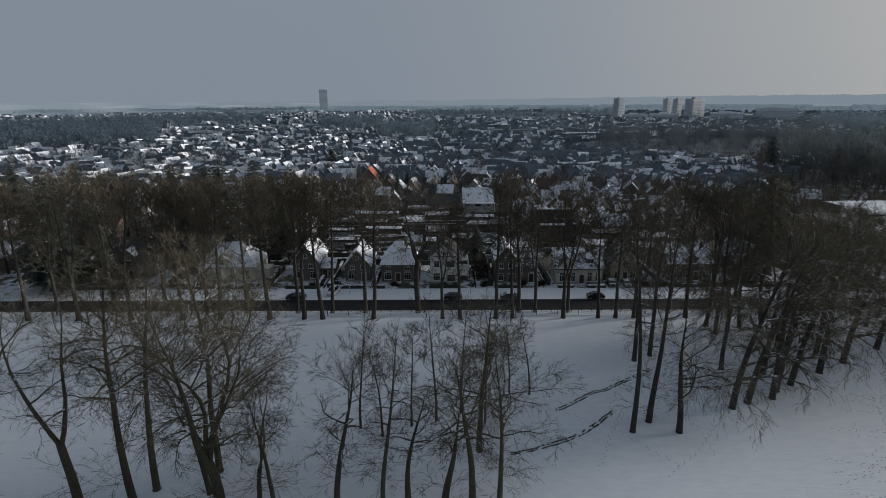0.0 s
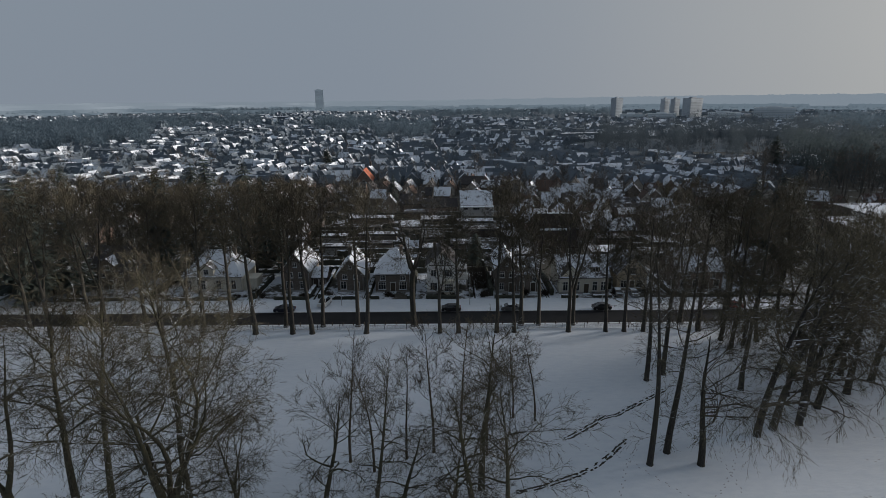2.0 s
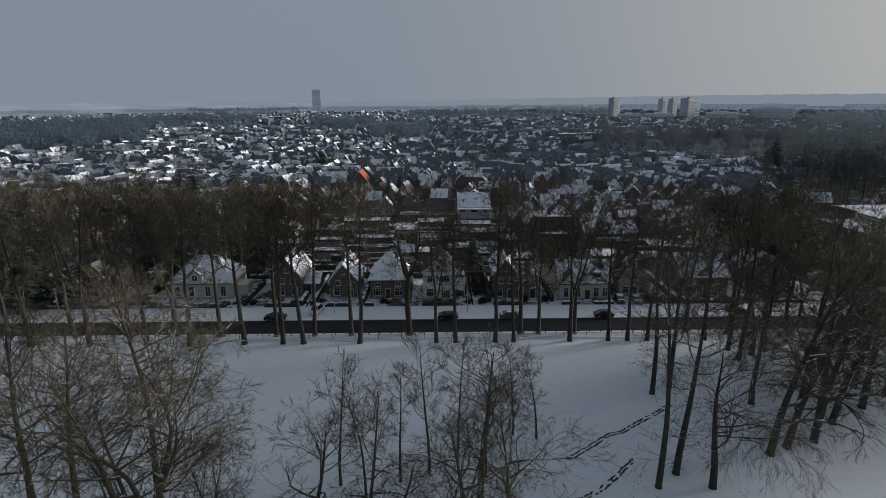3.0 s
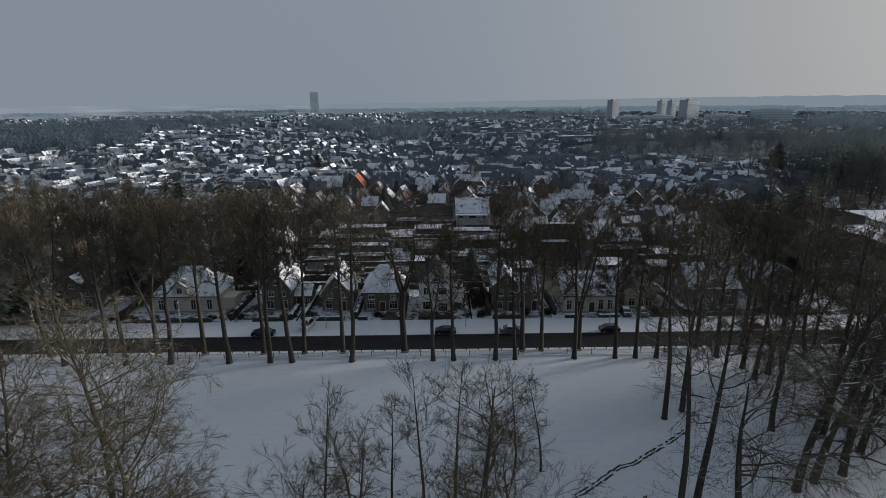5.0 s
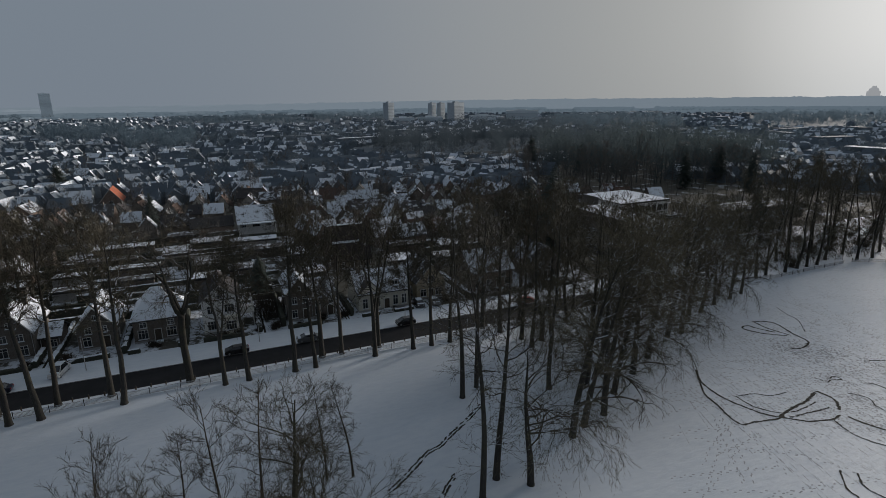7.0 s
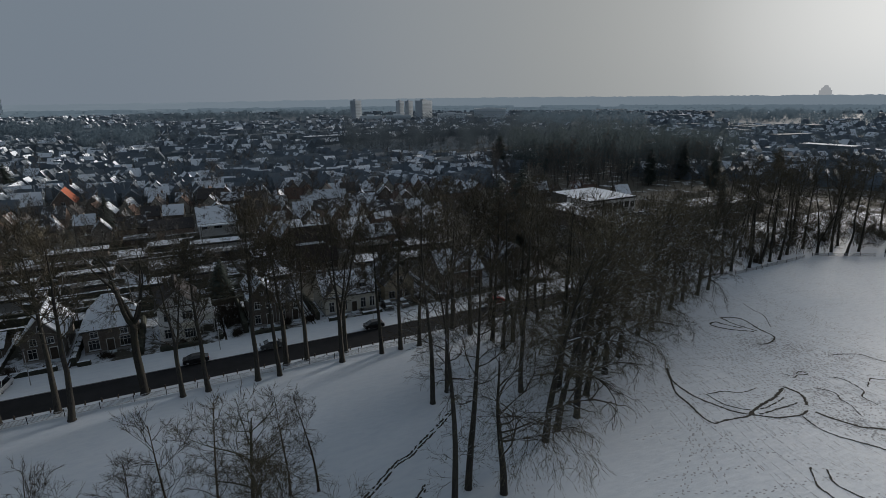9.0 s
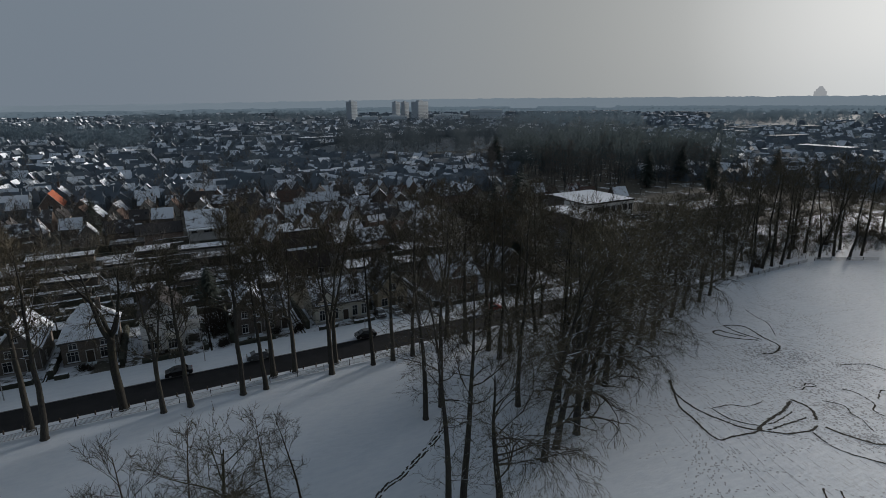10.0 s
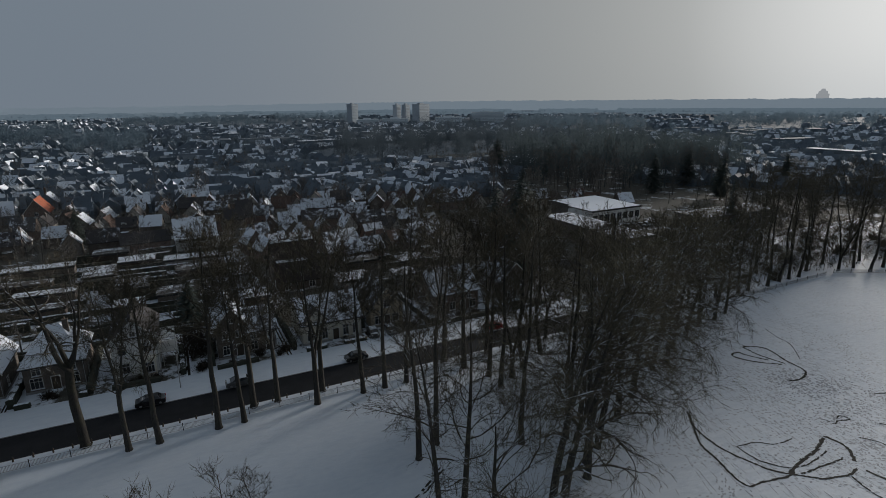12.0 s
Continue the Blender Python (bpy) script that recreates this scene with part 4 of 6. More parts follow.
villa("brick house with a broad snowy hipped roof and low eaves", -11.1, 133.0, 8.4, 11, 4.8, 9.6, "x", M_BRICK_BROWN, M_ROOF_WHITE, True,
      [(-2.6, 0.8, 1.8, 1.9), (2.4, 0.8, 1.8, 1.9), (-2.4, 3.1, 1.3, 1.2), (2.4, 3.1, 1.3, 1.2)], [0], [(1.8, 5, 10.2)])
v = villa("pale rendered two-storey villa with half-timbered gable and white windows", 0.65, 132.0, 7.0, 11, 7.0, 10.2, "y", M_WHITE_WALL, M_ROOF, False,
          [(-1.9, 0.9, 1.7, 1.9), (-1.9, 4.3, 1.3, 1.7), (1.6, 4.3, 1.9, 1.7), (0, 7.4, 0.9, 1.0)], [], [(-1.6, 6, 11)])
b = part("bay", Shape().box(0.5, -1.1, 0, 2.9, -0.02, 3.4).box(0.3, -1.3, 3.4, 3.1, -0.02, 3.6), M_STUCCO, v)
window(b, 1.7, 0.9, 2.0, 1.9, -1.1, bars=3)
part("timbering", Shape().box(-2.9, -0.07, 7.0, 2.9, 0.02, 7.2).box(-0.08, -0.07, 8.4, 0.08, 0.02, 9.9).box(-1.6, -0.07, 7.2, -1.45, 0.02, 8.4).box(1.45, -0.07, 7.2, 1.6, 0.02, 8.4), M_TIMBER, v)
vr = part("veranda", Shape().box(3.7, 2.0, 2.7, 6.4, 7.0, 2.95).box(3.7, 2.0, 5.4, 6.2, 7.0, 5.6), M_FRAME, v, "white two-storey veranda with thin posts")
for px, py in ((6.2, 2.1), (6.2, 4.5), (6.2, 6.9), (4.0, 2.1)):
    part("post", Shape().box(px - 0.06, py - 0.06, 0, px + 0.06, py + 0.06, 2.7).box(px - 0.05, py - 0.05, 2.95, px + 0.05, py + 0.05, 5.4), M_FRAME, vr)
part("railing", Shape().box(3.7, 2.04, 3.75, 6.3, 2.1, 3.82).box(6.2, 2.1, 3.75, 6.26, 6.9, 3.82).box(3.7, 2.05, 3.3, 6.3, 2.09, 3.35), M_FRAME, vr)
villa("dark brick gabled house with a steep bare roof", 16.2, 132.0, 5.2, 11, 6.6, 9.6, "y", M_BRICK_BROWN, M_ROOF, False,
      [(-1.2, 0.8, 1.2, 1.8), (-1.1, 3.9, 1.1, 1.5), (1.1, 3.9, 1.1, 1.5), (0, 6.8, 0.8, 0.9)], [1.2], [(1.0, 7, 10.5)])
v = villa("brick cottage with snowy eaves-on roof and a roof light", 21.3, 132.2, 5.0, 9, 4.6, 7.6, "x", M_BRICK_BROWN, M_ROOF_WHITE, False,
          [(-1.4, 0.8, 1.3, 1.8), (1.5, 2.9, 1.0, 1.2), (-1.4, 2.9, 1.0, 1.2)], [1.3], [(1.5, 5, 8.6)])
part("roof_light", Shape().prism([(-0.1, 1.4, 5.83), (0.8, 1.4, 5.83), (0.8, 2.5, 6.56), (-0.1, 2.5, 6.56)][::-1], (0, 0, 0.1)), M_GLASS, v)
v = villa("cream rendered cottage with tall windows and dormer", 34.5, 131.0, 11.6, 11, 4.3, 8.0, "x", M_STUCCO, M_ROOF, False,
          [(-4.4, 0.8, 1.2, 2.3), (-1.6, 0.8, 1.2, 2.3), (2.6, 0.8, 1.2, 2.3), (4.6, 0.8, 1.2, 2.3)], [0.6], [(-4.5, 5, 9), (4.5, 5, 9)])
gable_dormer(v, -3.2, -0.2, 4.2, 4.2, 0.6, 2.8, 4.5, M_STUCCO, M_ROOF)
dormer(v, 2.8, 1.0, 5.0, 2.0, 1.4, 3.0, M_TIMBER, M_ROOF_WHITE)
villa("yellow brick gabled house with a blue-grey snowy roof", 46.6, 133.0, 7.2, 12, 4.6, 8.6, "y", M_BRICK_YELLOW, M_ROOF, False,
      [(-2.0, 0.8, 1.5, 1.8), (1.8, 0.8, 1.5, 1.8), (0, 4.2, 1.5, 1.6)], [0], [(-1.6, 8, 9.8)])
v = villa("red brick villa with white-framed bays under a snowy roof", 63.0, 133.0, 11.0, 11, 4.8, 9.0, "x", M_BRICK_RED, M_ROOF_WHITE, False,
          [(-4, 0.8, 1.5, 1.9), (-1, 0.8, 1.5, 1.9), (4, 0.8, 1.5, 1.9), (-3, 3.0, 1.2, 1.2), (3, 3.0, 1.2, 1.2)], [1.6], [(-4, 5, 10)])
gable_dormer(v, 0, -0.2, 4.6, 3.0, 1.4, 2.8, 4.0, M_BRICK_RED, M_ROOF_WHITE)
villa("brown brick gabled house behind the tall trees", 79.0, 134.0, 8.0, 11, 5.0, 9.0, "y", M_BRICK_BROWN, M_ROOF, False,
      [(-2, 0.8, 1.5, 1.8), (2, 0.8, 1.5, 1.8), (-1.5, 3.5, 1.2, 1.4), (1.5, 3.5, 1.2, 1.4)], [0], [(-2, 7, 10)])
villa("red brick house with snowy roof behind the conifers", -104, 137.0, 11.0, 10, 5.0, 9.0, "x", M_BRICK_RED, M_ROOF, False,
      [(-3.5, 0.8, 1.5, 1.8), (3.5, 0.8, 1.5, 1.8), (-3.5, 3.3, 1.2, 1.3), (3.5, 3.3, 1.2, 1.3)], [0], [(-4, 5, 10)])
villa("brown brick gabled house on the road's far end", -122, 136.0, 8.0, 10, 5.0, 9.2, "y", M_BRICK_BROWN, M_ROOF_WHITE, False,
      [(-2, 0.8, 1.5, 1.8), (2, 0.8, 1.5, 1.8), (0, 4.0, 1.5, 1.5)], [0.4], [(-2, 6, 10)])

# the large dark-roofed house, the white flat-roofed block and the orange roof behind the villas
v = villa("large house with a steep bare dark roof and snowy ridge", 35.3, 164.0, 10.6, 14, 2.9, 11.2, "x", M_BRICK_BROWN, M_ROOF_DARK, False,
          [(-3, 0.6, 1.6, 1.6), (3, 0.6, 1.6, 1.6)], [0], [(3.5, 7, 12)], group="houses behind the villas")
part("ridge_snow", Shape().box(-5.4, 6.4, 11.28, 5.4, 7.6, 11.55, taper=0.2), M_SNOW, v)
part("snow_band", Shape().prism([(-4.9, 3.1, 6.85), (3.0, 3.1, 6.85), (3.0, 3.5, 7.3), (-4.9, 3.5, 7.3)][::-1], (0, 0, 0.12)), M_SNOW, v)
v = villa("white rendered house with a steep snowy roof and porch", 14.4, 218.5, 12.0, 11, 5.0, 9.6, "x", M_WHITE_WALL, M_ROOF, False,
          [(-4.2, 2.9, 1.8, 1.4), (0, 2.9, 2.6, 1.4), (4.2, 2.9, 1.8, 1.4)], [], [(-4.8, 5.5, 10.4), (4.8, 5.5, 10.4)], group="houses behind the villas")
part("porch_roof", Shape().box(-6.4, -2.6, 4.4, 6.8, -0.5, 4.75, taper=0.1), M_SNOW, v)
part("porch_post", Shape().box(-6.1, -2.4, 0, -5.8, -2.1, 4.4), M_WHITE_WALL, v)
part("porch_post", Shape().box(6.2, -2.4, 0, 6.5, -2.1, 4.4), M_WHITE_WALL, v)
villa("brick house with a bright orange tiled roof", -39.6, 291.5, 8, 11, 4.5, 9.5, "y", M_BRICK_RED, M_ROOF_ORANGE, False, [(-3, 0.8, 1.5, 1.8), (3, 0.8, 1.5, 1.8), (0, 3.2, 1.5, 1.4)], [0], [(3, 7, 13)], group="houses behind the villas")


def flat_building(name, label, x, y, w, d, h, wall, rz=0.0, wins=0, group="", cat="building"):
    ob = thing(name, label, cat, group, at=pose(x, y, 0, 0, 0, rz))
    part("wall", Shape().box(-w / 2, 0, -0.3, w / 2, d, h), wall, ob)
    part("roof", Shape().box(-w / 2 - 0.3, -0.3, h, w / 2 + 0.3, d + 0.3, h + 0.35, taper=0.05), M_ROOF_WHITE, ob)
    part("fascia", Shape().box(-w / 2 - 0.34, -0.36, h - 0.25, w / 2 + 0.34, -0.31, h + 0.2), M_DARK_METAL, ob)
    for i in range(wins):
        window(ob, -w / 2 + w * (i + 0.5) / wins, h * 0.3, w / wins * 0.72, h * 0.45, bars=2, deep=False)
    return ob


flat_building("school_wing", "dark brick flat-roofed school wing under patchy snow", 134.2, 149.5, 12, 40, 5.2, M_BRICK_BROWN, 0, 4, "school buildings")
flat_building("school_wing", "long flat-roofed school wing with a white snowy roof", 159.0, 185.0, 25, 13, 5.8, M_WHITE_WALL, 2, 8, "school buildings")
flat_building("school_wing", "low flat-roofed school wing with a snowy roof behind the hall", 163.0, 201.0, 24, 13, 5.0, M_BRICK_BROWN, 2, 8, "school buildings")
flat_building("school_wing", "low flat-roofed school wing beside the car park", 193.5, 158.4, 40, 12, 5.4, M_BRICK_BROWN, -1, 9, "school buildings")
rng = random.Random(21)
for i, (x, y, w, d) in enumerate([(-31, 166, 9, 3.2), (-18, 169, 7, 3.2), (-34, 178, 8, 3.2), (-20, 180, 12, 3.2), (-29, 189, 18, 4.0), (-25, 204, 16, 4.5), (1.5, 223, 9, 9), (-9, 214, 9, 6), (-2, 203, 9, 6), (-10, 190, 7, 10), (-2, 176, 7, 9), (8, 168, 9, 6), (14, 186, 12, 5), (12, 199, 14, 5),
                                   (-2, 162, 6, 5), (23, 176, 5, 8), (-46, 172, 8, 6), (48, 158, 8, 7), (54, 172, 9, 6), (61, 156, 6, 6), (24, 156, 5, 6), (48, 186, 10, 5), (68, 168, 8, 6)]):
    flat_building("garage_row" if w > 12 else "garden_shed", "low flat-roofed garages under a blanket of snow" if w > 12 else "flat-roofed outbuilding with a snowy roof",
                  x, y, w, d, rng.uniform(2.4, 3.0), rng.choice([M_BRICK_BROWN, M_TIMBER, M_CONCRETE]), rng.uniform(-2, 2), 0, "outbuildings in the gardens", "outbuilding")


# ---- the town: rows of houses, built as a few kinds and repeated ----
def town_house(at, q, full=True):
    """One of eight kinds of house; far back streets get the kinds with fewer fittings."""
    rng = random.Random(700 + q)
    axis = "xyxyxxyx"[q]
    w, d = (8, 7, 12, 7, 9, 16, 7.5, 9)[q], (8, 9.5, 8, 9, 8, 8, 9, 8)[q]
    eave, ridge = (4.4, 4.0, 4.4, 2.9, 4.2, 4.6, 4.6, 2.7)[q], (8.2, 8.3, 8.4, 7.6, 8.0, 8.3, 8.6, 7.4)[q]
    wall = (M_BRICK_BROWN, M_BRICK_RED, M_BRICK_BROWN, M_PLASTER, M_BRICK_BROWN, M_BRICK_RED, M_PLASTER, M_BRICK_BROWN)[q]
    roof = (M_ROOF, M_ROOF_WHITE, M_ROOF, M_ROOF_RED, M_ROOF_WHITE, M_ROOF, M_ROOF, M_ROOF_RED)[q]
    kind = ("brown brick house", "red brick gabled house", "brown brick pair of houses", "pale rendered gabled house", "brown brick cottage", "red brick terrace", "white gabled house", "low brown brick house")[q]
    ob = thing("town_house", kind + " with snow on its tiled roof", "house", "houses of the town", at=at)
    part("wall", gable_walls(w, d, eave, ridge, axis), wall, ob)
    part("roof", gable_roof(w, d, eave, ridge, axis, 0.35), roof, ob)
    chimney(ob, w * 0.28 if axis == "x" else 0.7, d / 2, ridge - 1.0, ridge + 1.0, M_BRICK_BROWN)
    if axis == "x":
        dormer(ob, rng.uniform(-0.2, 0.2) * w, d * 0.12, eave + 0.5, 2.2, 1.3, 2.4, M_FRAME, M_ROOF_WHITE)
    elif full:
        window(ob, 0, eave + 0.5, 1.1, 1.2, deep=False)
    # a low flat extension at the back door, white with snow
    if q in (0, 2, 3, 4, 6, 7):
        ex = rng.uniform(-0.2, 0.2) * w
        part("extension", Shape().box(ex - 1.9, -3.2, 0, ex + 1.9, 0.1, 2.5), wall, ob)
        part("extension_roof", Shape().box(ex - 2.05, -3.35, 2.5, ex + 2.05, 0.0, 2.72), M_ROOF_WHITE, ob)
    if not full:
        return ob
    window(ob, -w * 0.33, 0.9, 1.5, 1.4, bars=1, deep=False)
    window(ob, w * 0.33, 0.9, 1.5, 1.4, bars=1, deep=False)
    sl = (ridge - eave) / (d / 2 if axis == "x" else w / 2)
    for k, up in ((-0.3, 0.3), (0.32, 0.45)):
        s = Shape()
        if axis == "x":
            y0, y1 = d / 2 * up, d / 2 * (up + 0.22)
            s.prism([(w * k, y0, eave + sl * y0 + 0.24), (w * k + 0.8, y0, eave + sl * y0 + 0.24), (w * k + 0.8, y1, eave + sl * y1 + 0.24), (w * k, y1, eave + sl * y1 + 0.24)][::-1], (0, 0, 0.06))
        else:
            x0, x1 = w / 2 * (1 - up), w / 2 * (0.78 - up)
            yy = d * (k + 0.5)
            s.prism([(x0, yy, eave + sl * (w / 2 - x0) + 0.24), (x0, yy + 0.8, eave + sl * (w / 2 - x0) + 0.24), (x1, yy + 0.8, eave + sl * (w / 2 - x1) + 0.24), (x1, yy, eave + sl * (w / 2 - x1) + 0.24)][::-1], (0, 0, 0.06))
        part("roof_light", s, M_GLASS, ob)
    return ob


def in_sight(x, y, far):
    """Whether a spot lies in the fan of land that the flight looks over."""
    a = math.degrees(math.atan2(x, y - 20))
    return -44 < a < 70 and math.hypot(x, y - 20) < far


def built_up(x, y):
    """Whether houses stand here: not in the woods, the school grounds, the park or on larger plots."""
    if y < 148 or (x > 95 and y < 235 - 0.25 * (x - 95) and x < 260):
        return False
    if -48 < x < 78 and y < 172 or -44 < x < 28 and y < 228 or 26 < x < 48 and y < 182:
        return False
    if -105 < x < -42 and y < 182:
        return False
    if (x - 300) ** 2 / 170 ** 2 + (y - 500) ** 2 / 115 ** 2 < 1:
        return False
    if (x - 285) ** 2 / 80 ** 2 + (y - 312) ** 2 / 52 ** 2 < 1:
        return False
    if abs(x + 41) < 11 and -24 < y - 300 < 18:
        return False
    return True


rng = random.Random(31)
kinds, count = {}, 0
for row in range(10):
    y = 175 + row * 12.6
    x = -380 + rng.uniform(0, 12)
    while x < 480:
        q = rng.choice((0, 1, 1, 2, 3, 3, 4, 5, 6, 6, 7))
        step = (12, 10.5, 16, 10.5, 13, 20, 11, 13)[q]
        px, py = x, y + rng.uniform(-4, 4) + 6 * math.sin(x * 0.02 + row)
        x += step * rng.uniform(0.68, 1.0)
        if rng.random() < 0.06 or not in_sight(px, py, 275) or not built_up(px, py):
            continue
        tilt = 14 * math.sin(px * 0.011 + row * 0.6)
        m = pose(px, py, 0, 0, 0, tilt + rng.choice((0, 0, 180, 90, -90)) + rng.uniform(-4, 4)) @ Matrix.Diagonal((rng.uniform(0.66, 0.88), rng.uniform(0.68, 0.86), rng.uniform(0.74, 0.92), 1))
        full = py < 250
        if (q, full) in kinds:
            clone(kinds[q, full], m)
        else:
            kinds[q, full] = town_house(m, q, full)
        count += 1

TOWN_TREE = "bare garden tree between the houses"
town_tree_makers = [
    lambda m, q=q: bare_tree("garden_tree", TOWN_TREE, "tree", "bare trees among the houses", m, 800 + q, M_GARDEN, M_GARDEN, M_GARDEN,
                             h=12.0, r0=0.2, clear=0.25, crown=3.4, limbs=9, subs=3, twigs=8, lift=0.4, forks=(1, 2, 1)[q], twig_len=1.4, twig_r=0.03, sliver=True, sides=3)
    for q in range(3)]
rng = random.Random(32)
spots = []
while len(spots) < 238:
    x, y = rng.uniform(-300, 420), rng.uniform(140, 430)
    if in_sight(x, y, 420):
        spots.append((x, y, rng.uniform(0.6, 1.25)))
planted(town_tree_makers, spots, rng)
wood_edge = []
while len(wood_edge) < 60:
    x, y = rng.uniform(120, 300), rng.uniform(225, 300)
    if x < 135 + (y - 225) * 0.3 or rng.random() < 0.3:
        continue
    wood_edge.append((x, y, rng.uniform(1.2, 1.8)))
planted(town_tree_makers, wood_edge, rng)


# ---- distance: far houses, trees and woods, too many and too small to pick apart ----
# woods of the distance: bearing from, bearing to, range from, range to
FAR_WOODS = [(-48, -28, 600, 1350), (-28, -18, 1050, 1400), (-13, -6.5, 780, 1150), (-7, -1, 600, 860), (-3, 9, 1250, 1700), (10, 18, 1400, 1900), (34, 46, 900, 1500), (52, 64, 1150, 1700), (-24, -14, 1700, 2300)]


def in_wood(a, r):
    edge = 1.0 + 0.06 * math.sin(a * 1.7) + 0.05 * math.sin(a * 4.1 + 1.0)
    return any(a0 < a < a1 and r0 < r * edge < r1 for a0, a1, r0, r1 in FAR_WOODS)


def far_town():
    rng = random.Random(41)
    s = Shape()
    n = 0
    while n < 7200:
        r = 278 + 1740 * rng.random() ** 1.45
        a = radians(rng.uniform(-46, 72))
        x, y = r * math.sin(a), 20 + r * math.cos(a)
        if not built_up(x, y) or (r < 345 and a > 0.56) or (x - 300) ** 2 / 190 ** 2 + (y - 500) ** 2 / 135 ** 2 < 1 or in_wood(math.degrees(a), r) or (r > 900 and noise.noise(Vector((x * 0.004, y * 0.004, 7.7))) < -0.22):
            continue
        n += 1
        w, d, e, h = rng.uniform(6, 11), rng.uniform(6, 8.5), rng.uniform(2.8, 4.2), rng.uniform(6.5, 8.8)
        if rng.random() < (0.10 if r > 1100 else 0.025) and r > 480:
            w, d, e, h = rng.uniform(18, 45), rng.uniform(10, 18), rng.uniform(4, 9), 0
        t = rng.choice((0, 1.57)) + 0.3 * math.sin(x * 0.006) + rng.gauss(0, 0.1)
        c, sn = math.cos(t), math.sin(t)

        def P(u, v, z):
            return (x + c * u - sn * v, y + sn * u + c * v, z)
        w2, d2 = w / 2, d / 2
        q = [P(-w2, -d2, 0), P(w2, -d2, 0), P(w2, d2, 0), P(-w2, d2, 0)]
        k = [P(-w2, -d2, e), P(w2, -d2, e), P(w2, d2, e), P(-w2, d2, e)]
        for i in range(4):
            j = (i + 1) % 4
            s.face([q[i], q[j], k[j], k[i]], 0)
        if h:
            r0, r1 = P(-w2, 0, h), P(w2, 0, h)
            s.face([k[3], k[0], r0], 0)
            s.face([k[1], k[2], r1], 0)
            s.face([k[0], k[1], r1, r0], 1)
            s.face([k[2], k[3], r0, r1], 1)
        else:
            s.face(k, 1)
    return s


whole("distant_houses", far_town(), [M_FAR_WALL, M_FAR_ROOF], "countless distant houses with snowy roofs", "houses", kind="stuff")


def clumps(seed, count, place, h0, h1, leaf, n, broad=0.22, foot=0.28):
    """Bare crowns as loose sprays of small slivers round thin stems."""
    rng = random.Random(seed)
    s = Shape()
    for _ in range(count):
        x, y = place(rng)
        h = rng.uniform(h0, h1) * (1 + 0.35 * noise.noise(Vector((x * 0.02, y * 0.02, 1.3))))
        r = h * rng.uniform(0.24, 0.36)
        s.tube([Vector((x, y, -0.2)), Vector((x + rng.gauss(0, 0.3), y, h * 0.8))], [h * 0.011, h * 0.004], 3)
        for _ in range(n):
            u = rng.random()
            rad = r * math.sqrt(rng.random()) * (0.35 + 0.75 * math.sin(math.pi * (0.12 + 0.8 * u)))
            w = rng.random() * 6.283
            p = Vector((x + rad * math.cos(w), y + rad * math.sin(w), h * (foot + (1.02 - foot) * u)))
            d = Vector((math.cos(w) * 0.6 + rng.gauss(0, 0.4), math.sin(w) * 0.6 + rng.gauss(0, 0.4), 0.7)).normalized() * (leaf * rng.uniform(1.0, 2.2))
            e = d.cross(Vector((rng.gauss(0, 1), rng.gauss(0, 1), rng.gauss(0, 1)))).normalized() * (leaf * broad)
            s.face([p - e, p + e, p + d])
    return s


def spot_wood(rng):
    while True:
        x, y = rng.uniform(120, 490), rng.uniform(370, 620)
        if (x - 300) ** 2 / 175 ** 2 + (y - 500) ** 2 / 118 ** 2 < 1 and not (abs(y - 430 - 0.1 * (x - 300)) < 14 and x > 230):
            return x, y


def spot_fan(lo, hi, power):
    def go(rng):
        while True:
            r, a = lo + (hi - lo) * rng.random() ** power, radians(rng.uniform(-46, 72))
            x, y = r * math.sin(a), 20 + r * math.cos(a)
            if math.degrees(a) > 14 and math.degrees(a) < 36 and 640 < r < 1150 and rng.random() < 0.6:
                continue
            if rng.random() < 0.45 or (r > 900 and noise.noise(Vector((x * 0.004, y * 0.004, 7.7))) < -0.15):
                return x, y
    return go


def spot_far_wood(rng):
    while True:
        r, a = 560 + 1800 * rng.random() ** 1.3, rng.uniform(-46, 72)
        if in_wood(a, r):
            return r * math.sin(radians(a)), 20 + r * math.cos(radians(a))


def spot_copse(rng):
    while True:
        x, y = rng.uniform(185, 365), rng.uniform(236, 362)
        if (x - 274) ** 2 / 89 ** 2 + (y - 299) ** 2 / 63 ** 2 < 1:
            return x, y


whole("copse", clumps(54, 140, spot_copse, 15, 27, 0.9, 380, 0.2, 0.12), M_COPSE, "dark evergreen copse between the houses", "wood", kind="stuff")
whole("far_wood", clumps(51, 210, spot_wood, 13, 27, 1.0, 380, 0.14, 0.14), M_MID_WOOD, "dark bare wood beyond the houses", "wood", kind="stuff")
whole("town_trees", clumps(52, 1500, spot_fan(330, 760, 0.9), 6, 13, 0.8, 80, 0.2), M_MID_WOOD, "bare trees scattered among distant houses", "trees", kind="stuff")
whole("distant_trees", clumps(53, 2300, spot_fan(600, 2400, 1.15), 6, 12, 1.2, 40, 0.3), M_FAR_WOOD, "distant trees among the far roofs, tinted pale for haze", "trees", kind="stuff")
whole("distant_woods", clumps(55, 2600, spot_far_wood, 10, 17, 1.5, 66, 0.32, 0.1), M_FAR_WOOD, "woods between the far districts, tinted grey-blue for haze", "woods", kind="stuff")


def spot_garden(rng):
    while True:
        x, y = rng.uniform(-260, 330), rng.uniform(172, 335)
        if in_sight(x, y, 335) and not (x > 90 and y < 225):
            return x, y


whole("garden_thicket", clumps(57, 620, spot_garden, 5, 12, 0.75, 120, 0.07), M_GARDEN, "bare shrubs and small trees crowding the back gardens", "trees", kind="stuff")


